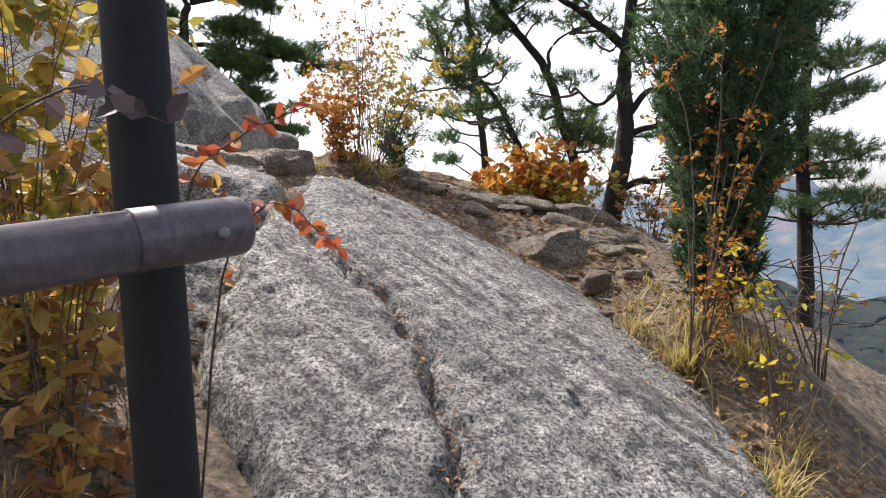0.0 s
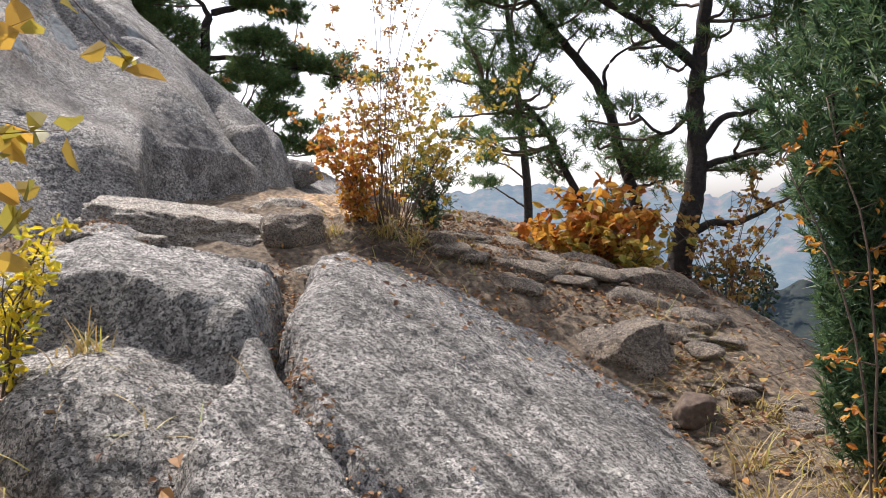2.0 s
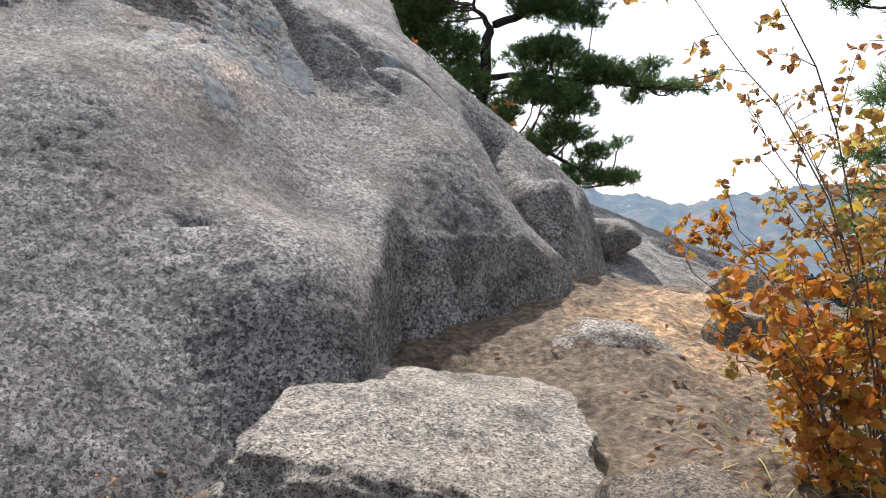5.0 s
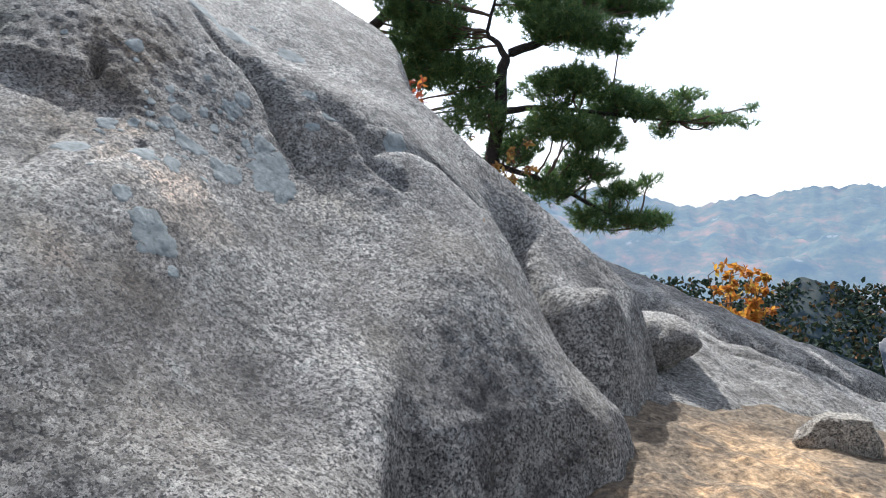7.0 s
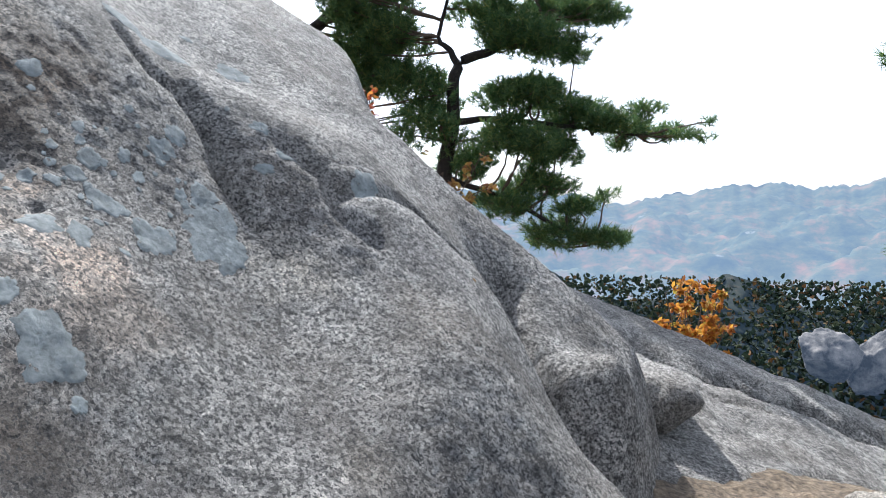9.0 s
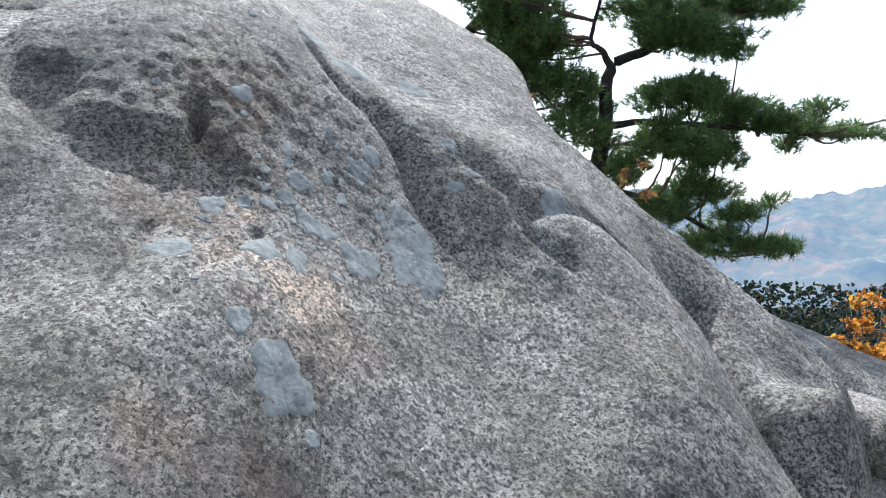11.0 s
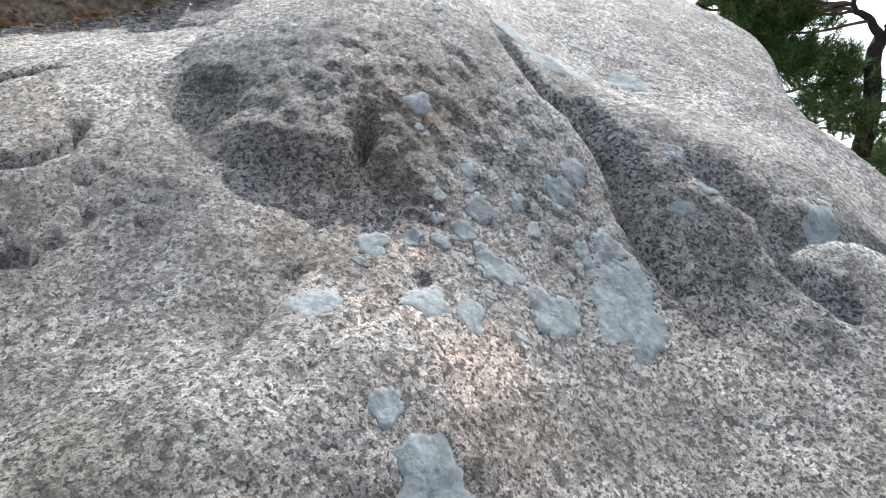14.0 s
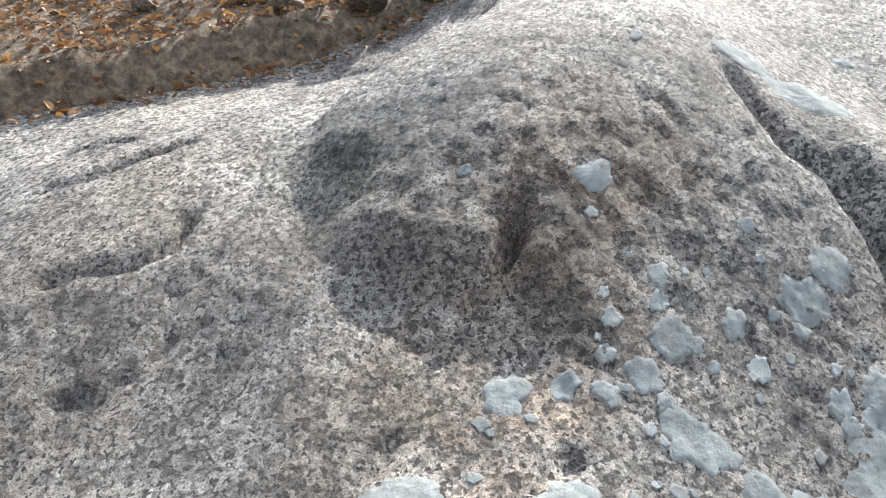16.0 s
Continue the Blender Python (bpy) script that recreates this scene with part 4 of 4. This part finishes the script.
pine("pine_tree", (4.6, 9.2, -2.2), [
    ([(4.6, 9.2, -2.6), (4.7, 9.2, 0.5), (4.6, 9.2, 2.5), (4.75, 9.2, 5.0)], 0.14, 0.05), ([(4.65, 9.2, 1.9), (4.2, 9.0, 2.3), (3.9, 8.9, 2.4)], 0.04, 0.015)],
    [(4.6, 9.0, 2.9, 0.6, 0.14), (4.9, 9.1, 2.3, 0.6, 0.14), (4.2, 9.0, 2.35, 0.4, 0.1), (5.1, 9.2, 3.5, 0.6, 0.14), (4.3, 9.2, 3.9, 0.6, 0.15), (4.9, 9.2, 4.6, 0.7, 0.2), (5.2, 9.0, 1.7, 0.5, 0.12), (4.4, 9.0, 1.6, 0.4, 0.1), (4.0, 9.2, 4.7, 0.5, 0.15)],
    "pine rising from the slope below the trail", 13, 0.11, 380, spill=0.6)

FORK, ACROSS = Vector((-5.34, 15.15, 5.79)), Vector((0.905, 0.424, 0))


def beside(dx, dz, dy=0.0):
    """A place beside the fork of the old pine, across and up from it."""
    return FORK + ACROSS * dx + Vector((-0.424 * dy, 0.905 * dy, dz))


pads = [(0.9, 0.45, 0.7, 0.25), (0.4, 0.85, 0.6, 0.22), (1.5, 0.85, 0.6, 0.2), (2.0, 0.75, 0.5, 0.14), (-1.2, 0.4, 0.6, 0.3), (-0.7, -0.2, 0.5, 0.3), (-1.5, 0.9, 0.6, 0.25), (0.9, -0.5, 0.75, 0.22), (1.7, -0.7, 0.6, 0.18),
        (2.3, -0.85, 0.55, 0.14), (2.9, -0.93, 0.4, 0.11), (3.3, -1.0, 0.25, 0.08), (0.9, -1.1, 0.7, 0.22), (1.5, -1.3, 0.5, 0.18), (1.35, -1.75, 0.5, 0.2), (1.8, -2.05, 0.4, 0.13), (2.0, -2.5, 0.45, 0.12), (0.1, -1.4, 0.5, 0.3),
        (0.6, -2.0, 0.5, 0.25), (-0.5, -0.9, 0.5, 0.35), (1.3, -2.4, 0.4, 0.15), (-0.2, 1.2, 0.6, 0.2), (0.9, 1.35, 0.6, 0.2), (1.5, 0.25, 0.5, 0.15)]
pine("pine_tree", tuple(beside(-0.25, -4.9)), [
    ([beside(-0.3, -5.5), beside(-0.28, -2.2), beside(-0.1, -0.9), beside(0, 0), beside(0.55, 0.25), beside(1.25, 0.72)], 0.16, 0.04),
    ([beside(0, 0), beside(-0.12, 0.25), beside(-0.28, 0.42), beside(-0.1, 1.1)], 0.06, 0.02),
    ([beside(-0.08, -0.8), beside(0.6, -0.75), beside(1.5, -0.85), beside(2.7, -1.0)], 0.06, 0.02),
    ([beside(-0.2, -1.6), beside(0.6, -1.9), beside(1.6, -2.4), beside(2.1, -2.6)], 0.05, 0.02)],
    [(*beside(dx, dz, 0.25 * math.sin(5 * dx)), rx, rz) for dx, dz, rx, rz in pads], "old spreading pine behind the granite outcrop", 14, 0.13, 420, 0.006, 26, spill=0.4)
pine("pine_tree", (-7.9, 14.6, 1.0), [
    ([(-7.9, 14.6, 0.5), (-7.75, 14.6, 5.0), (-7.62, 14.65, 6.15), (-7.21, 14.87, 6.69), (-6.81, 15.09, 7.23)], 0.16, 0.06)],
    [(-6.9, 15.0, 6.6, 0.5, 0.25), (-6.5, 15.0, 6.9, 0.5, 0.25), (-6.7, 14.9, 6.1, 0.5, 0.3), (-6.3, 15.0, 6.3, 0.5, 0.3), (-6.9, 15.1, 5.7, 0.5, 0.3), (-6.3, 15.1, 5.6, 0.5, 0.3), (-6.6, 15.1, 7.5, 0.7, 0.25), (-7.3, 15, 7.6, 0.6, 0.25), (-5.9, 15.2, 5.2, 0.4, 0.25)],
    "dark pine close behind the outcrop", 15, 0.13, 420, 0.006, 26, spill=0.4)
pine("pine_tree", (0.7, 13.4, -0.5), [
    ([(0.75, 13.4, -1.2), (0.8, 13.4, 2.0), (0.6, 13.3, 4.0), (0.4, 13.2, 5.6)], 0.1, 0.04)],
    [(-0.15, 13.15, 5.1, 0.28, 0.13), (0.3, 13.2, 5.5, 0.4, 0.15), (-0.05, 13.1, 3.25, 0.25, 0.12), (0.05, 13.1, 2.85, 0.3, 0.13), (0.1, 13.1, 2.45, 0.3, 0.12), (0.6, 13.2, 4.3, 0.35, 0.13), (0.6, 13.2, 3.4, 0.4, 0.14), (0.2, 13.2, 4.0, 0.25, 0.1)],
    "young pine beyond the sloping slab", 16, 0.13, 420, 0.006, 26)


def juniper(base, height, radius, seed, label):
    rng = random.Random(seed)
    tree = empty("juniper_tree", base, label, "tree")
    v, f = [], []
    limb(v, f, [(0, 0, -0.3), (0.02, 0.01, height * 0.4), (0, 0, height * 0.97)], 0.06, 0.01, 9, 0.01, rng)
    raw("trunk", v, f, M_BARK, True, tree)
    v, f = [], []
    for k in range(9):
        w = k * 2.4
        limb(v, f, [(0, 0, 0.1 + 0.1 * k), (0.15 * math.cos(w), 0.15 * math.sin(w), 0.3 + 0.12 * k), (0.3 * math.cos(w), 0.3 * math.sin(w), 0.8 + 0.16 * k)], 0.02, 0.006, 6, 0.01, rng)
    raw("branch", v, f, M_BARK, True, tree)
    tufts = []
    for _ in range(6500):
        t = rng.random() ** 0.9
        w = rng.uniform(0, 6.283)
        lump = 1 + 0.6 * noise.noise(Vector((math.cos(w) * 1.6, math.sin(w) * 1.6, t * 6)))
        prof = min(1.0, 0.38 + 1.5 * t) * (1 - max(0, t - 0.45) / 0.56) ** 0.75
        r = radius * prof * lump * rng.uniform(0.4, 1.0)
        p = Vector((r * math.cos(w), r * math.sin(w), 0.03 * height + t * height * 0.97))
        d = Vector((math.cos(w) * 0.7, math.sin(w) * 0.7, 0.9)).normalized()
        tufts.append((p, d))
    needle_cloud("needle_crown", tufts, seed, 18, 0.065, 0.0045, M_JUNIPER, tree)
    return tree


juniper((1.5, 3.8, 0.95), 3.3, 0.42, 21, "dense dark green juniper rooted beside the slab")


def shrub(name, base, label, mat, stems, height, spread, leaves, size, seed, lean=(0, 0), bare=0.35, twig=0.006, slim=0.6, droop=0.0, category="shrub"):
    """A shrub: wiry stems from one root, with side twigs and single leaves."""
    rng = random.Random(seed)
    plant = empty(name, base, label, category)
    sv, sf, spots = [], [], []
    for k in range(stems):
        w, h = rng.uniform(0, 6.283), height * rng.uniform(0.6, 1.05)
        s = spread * rng.uniform(0.25, 1.0)
        tip = Vector((math.cos(w) * s + lean[0], math.sin(w) * s + lean[1], h))
        mid = tip * 0.5 + Vector((-math.cos(w) * s * 0.15, -math.sin(w) * s * 0.15, h * 0.1))
        c = limb(sv, sf, [(rng.uniform(-0.03, 0.03), rng.uniform(-0.03, 0.03), -0.05), mid, tip - Vector((0, 0, droop * h))], twig, twig * 0.35, 5, 0.008, rng)
        for q in c[int(len(c) * bare):]:
            e = q + unit(rng, 0.6) * spread * rng.uniform(0.15, 0.45) + Vector((0, 0, 0.03))
            limb(sv, sf, [q, (q + e) / 2 + Vector((0, 0, 0.01)), e], twig * 0.45, twig * 0.2, 4)
            spots += [q.lerp(e, 0.5), q.lerp(e, 0.8), e]
    tagged(raw("stem", sv, sf, M_TWIG, True, plant), kind="stuff")
    lv, lf = [], []
    for _ in range(leaves):
        p = rng.choice(spots) + unit(rng) * 0.02
        leaf(lv, lf, p, (unit(rng, 0.7) + Vector((0, 0, -0.2))).normalized(), unit(rng), size * rng.uniform(0.6, 1.2), size * slim * rng.uniform(0.7, 1.1))
    if leaves:
        tagged(raw("foliage", lv, lf, mat, False, plant), kind="stuff")
    return plant


def at(x, y, dz=0.0):
    return (x, y, top_z(x, y) + dz)


shrub("oak_shrub", (0.95, 7.25, 1.22), "orange-brown oak shrub with broad autumn leaves", M_ORANGE, 20, 0.85, 0.62, 1700, 0.11, 31, bare=0.1, slim=0.7)
shrub("oak_shrub", (1.2, 7.1, 1.2), "yellow-green low oak shrub behind the boulder", M_OLIVE, 12, 0.6, 0.55, 800, 0.085, 32, bare=0.1)
shrub("tall_shrub", at(-0.68, 5.82), "tall wiry shrub with small brown autumn leaves", M_BROWN, 8, 1.85, 0.62, 800, 0.032, 33, bare=0.3, twig=0.0035, slim=0.65)
shrub("bushy_shrub", at(-0.8, 5.84), "bushy orange autumn shrub on the soil mound", M_ORANGE, 12, 0.68, 0.34, 1300, 0.04, 34, lean=(-0.1, 0.0), bare=0.15, twig=0.004, slim=0.75)
shrub("bushy_shrub", at(-0.55, 5.88), "yellow-brown leafy shrub on the soil mound", M_OLIVE, 12, 1.05, 0.8, 1300, 0.038, 35, lean=(0.4, 0.1), bare=0.3, twig=0.004, slim=0.75)
shrub("bushy_shrub", at(-0.65, 6.3), "olive leafy shrub behind the tall stems", M_BROWN, 14, 1.2, 0.45, 1000, 0.035, 36, lean=(-0.1, 0.0), bare=0.3, twig=0.004, slim=0.65)
shrub("small_juniper", at(-0.45, 6.95), "dark small evergreen bush behind the shrubs", M_JUNIPER, 22, 0.65, 0.3, 3500, 0.045, 37, bare=0.1, slim=0.25)
shrub("orange_tree", (-2.18, 17.55, -0.85), "slender tree in orange autumn leaf beyond the slab", M_ORANGE, 12, 3.2, 0.9, 2600, 0.12, 38, bare=0.45, twig=0.02, category="tree")
shrub("green_shrub", (1.3, 15.5, -1.0), "yellow-green shrubs beyond the sloping slab", M_OLIVE, 14, 1.9, 1.2, 1400, 0.1, 39, bare=0.3, twig=0.015)
shrub("brown_shrub", (-5.2, 13.6, 2.2), "brown and yellow shrub under the old pine", M_BROWN, 14, 2.2, 0.7, 900, 0.09, 40, bare=0.3, twig=0.014)
shrub("red_shrub", (-5.7, 12.6, 3.6), "reddish shrub behind the outcrop crest", M_RED, 9, 1.6, 0.4, 300, 0.08, 41, bare=0.4, twig=0.01)
shrub("yellow_shrub", (-7.6, 13.5, 4.5), "yellow shrub behind the outcrop crest", M_YELLOW, 10, 2.0, 0.6, 500, 0.09, 42, bare=0.3, twig=0.012)
shrub("brown_shrub", (2.35, 8.15, 0.6), "brown withered shrub round the pine trunk", M_BROWN, 14, 1.7, 0.8, 1300, 0.06, 61, bare=0.35, twig=0.006)
shrub("bare_shrub", at(2.2, 4.1), "bare black twigs on the slope edge", M_BROWN, 6, 1.2, 0.8, 40, 0.05, 43, bare=0.3, twig=0.009)
shrub("dry_shrub", at(1.2, 3.35), "dry orange-leaved shrub in front of the juniper", M_ORANGE, 9, 1.75, 0.55, 900, 0.035, 44, lean=(0.22, 0.05), bare=0.25, slim=0.55)
shrub("dry_shrub", at(1.45, 3.0), "thin dry shrub with a few yellow leaves", M_YELLOW, 4, 0.8, 0.4, 90, 0.05, 45, bare=0.2, slim=0.55)
shrub("yellow_shrub", at(-1.62, 3.4), "bright yellow leafy shrub beside the slab", M_YELLOW, 6, 0.66, 0.2, 420, 0.045, 46, lean=(0.05, 0), bare=0.35, slim=0.45)
shrub("bank_shrub", at(-1.35, 2.3), "tangled yellow and brown bank shrub behind the fence", M_OLIVE, 13, 1.9, 0.8, 1100, 0.095, 47, bare=0.05, twig=0.004, slim=0.6)
shrub("bank_shrub", at(-2.1, 2.7), "yellow-leaved bank shrub behind the fence", M_OLIVE, 12, 1.6, 0.6, 900, 0.085, 48, bare=0.1, twig=0.004, slim=0.55)
shrub("bank_shrub", at(-1.05, 1.9), "brown-leaved bank shrub beside the fence post", M_BROWN, 11, 1.3, 0.45, 600, 0.075, 49, bare=0.05, twig=0.004, slim=0.6)


def sprig(line, label, mat, count, size, seed):
    """One leafy shoot that arches past the fence."""
    rng = random.Random(seed)
    o = Vector(line[0])
    plant = empty("leafy_shoot", line[0], label, "shrub")
    v, f = [], []
    c = limb(v, f, [Vector(p) - o for p in line], 0.004, 0.0015, 6, 0.003, rng)
    lv, lf = [], []
    for k in range(count):
        q = c[min(len(c) - 1, int(len(c) * (0.35 + 0.65 * (k + 1) / count)))]
        d = unit(rng, 0.8)
        leaf(lv, lf, q, d, Vector((0.2, -0.9, 0.4)) + 0.6 * unit(rng), size * rng.uniform(0.75, 1.15), size * 0.6, 0.12)
    raw("stem", v, f, M_TWIG, True, plant)
    tagged(raw("foliage", lv, lf, mat, False, plant), kind="stuff")


sprig([(-0.72, 1.75, 0.75), (-0.6, 1.66, 1.5), (-0.48, 1.64, 1.66), (-0.3, 1.62, 1.74)], "arching shoot with red-orange leaves beside the post", M_RED, 26, 0.042, 51)
sprig([(-0.6, 1.72, 0.75), (-0.5, 1.62, 1.35), (-0.38, 1.61, 1.52), (-0.24, 1.61, 1.42)], "drooping shoot with orange-brown leaves below the rail", M_RED, 28, 0.038, 52)
sprig([(-0.95, 1.6, 0.6), (-0.9, 1.35, 1.5), (-0.68, 1.3, 1.72), (-0.5, 1.31, 1.66)], "shoot with dull purple leaves across the post", M_PURPLE, 9, 0.07, 53)
sprig([(-1.0, 1.5, 0.5), (-0.95, 1.3, 1.5), (-0.8, 1.2, 1.9), (-0.62, 1.25, 1.98)], "shoot with yellow-brown leaves beside the post", M_OLIVE, 12, 0.075, 54)


def grass_tuft(x, y, blades, length, seed, label, mat=None, width=0.004):
    rng = random.Random(seed)
    v, f = [], []
    for _ in range(blades):
        w = rng.uniform(0, 6.283)
        d = Vector((math.cos(w) * rng.uniform(0.2, 0.9), math.sin(w) * rng.uniform(0.2, 0.9), 1)).normalized()
        blade(v, f, Vector((rng.gauss(0, 0.04), rng.gauss(0, 0.04), -0.03)), d, length * rng.uniform(0.5, 1.1), width, rng.uniform(0.2, 0.9), rng)
    ob = raw("grass_tuft", v, f, mat or M_STRAW, False)
    ob.location = at(x, y)
    tagged(ob, label, "grass", "grass tufts")


for k, (x, y, n, ln) in enumerate([(1.15, 3.45, 130, 0.5), (1.3, 3.6, 130, 0.48), (1.45, 3.4, 110, 0.42), (1.02, 3.75, 70, 0.35), (1.38, 2.85, 80, 0.35), (1.25, 2.6, 80, 0.3), (1.3, 2.25, 90, 0.3), (1.5, 3.0, 60, 0.25), (-0.45, 5.75, 60, 0.28), (-0.15, 6.15, 50, 0.22),
                                   (-0.62, 5.75, 60, 0.35), (-0.3, 6.3, 45, 0.2), (-1.5, 2.9, 60, 0.4), (-1.25, 2.6, 60, 0.45), (-1.45, 3.6, 40, 0.3), (-1.1, 1.7, 50, 0.5), (0.55, 7.1, 40, 0.2), (1.1, 4.1, 40, 0.28), (1.35, 4.6, 40, 0.25), (-0.95, 5.65, 45, 0.25)]):
    grass_tuft(x, y, n, ln, 300 + k, "dry straw-yellow grass tuft rooted in the soil")

# loose litter
rng = random.Random(77)
lv, lf, gv, gf = [], [], [], []


def drop_leaf(x, y, size):
    d = Vector((rng.gauss(0, 1), rng.gauss(0, 1), rng.gauss(0, 0.35))).normalized()
    leaf(lv, lf, Vector((x, y, top_z(x, y) + rng.uniform(0.008, 0.03))), d, Vector((rng.gauss(0, 0.4), rng.gauss(0, 0.4), 1)), size, size * 0.6, 0.25)


for _ in range(2200):
    drop_leaf(min(-0.95, rng.gauss(-1.6, 0.5)), rng.gauss(1.7, 0.6), rng.uniform(0.03, 0.08))
for _ in range(900):
    y = rng.uniform(2.3, 5.8)
    drop_leaf(1.42 - 0.17 * (y - 3.4) + rng.gauss(0, 0.22), y, rng.uniform(0.02, 0.05))
for _ in range(4200):
    drop_leaf(rng.gauss(0.35, 0.7), rng.gauss(6.7, 0.9), rng.uniform(0.02, 0.05))
for _ in range(520):
    k = rng.randrange(len(SLAB_CRACK) - 1)
    (ax, ay), (bx, by), t = SLAB_CRACK[k], SLAB_CRACK[k + 1], rng.random()
    drop_leaf(ax + (bx - ax) * t + rng.gauss(0, 0.03), ay + (by - ay) * t + rng.gauss(0, 0.03), rng.uniform(0.012, 0.035))
for _ in range(500):
    drop_leaf(rng.uniform(-2.7, -1.9), rng.uniform(3.8, 5.2), rng.uniform(0.015, 0.03))
for _ in range(3500):
    drop_leaf(rng.uniform(-7.6, -6.0), rng.uniform(5.0, 7.8), rng.uniform(0.02, 0.055))
tagged(raw("leaf_litter", lv, lf, M_LITTER), "dry brown fallen leaves on soil and in the crack", "leaves", kind="stuff")
for _ in range(1500):
    if rng.random() < 0.55:
        y = rng.uniform(2.3, 5.6)
        x = 1.4 - 0.17 * (y - 3.4) + rng.gauss(0, 0.2)
    elif rng.random() < 0.6:
        x, y = rng.gauss(-0.6, 0.35), rng.gauss(5.8, 0.25)
    else:
        x, y = rng.uniform(-2.2, -0.8), rng.uniform(1.0, 3.5)
    d = Vector((rng.gauss(0, 1), rng.gauss(0, 1), rng.uniform(0.1, 0.9))).normalized()
    blade(gv, gf, Vector((x, y, top_z(x, y))), d, rng.uniform(0.1, 0.28), 0.0025, rng.uniform(0.1, 0.7), rng)
tagged(raw("dry_grass", gv, gf, M_STRAW), "scattered dry straw and grass blades", "grass", kind="stuff")
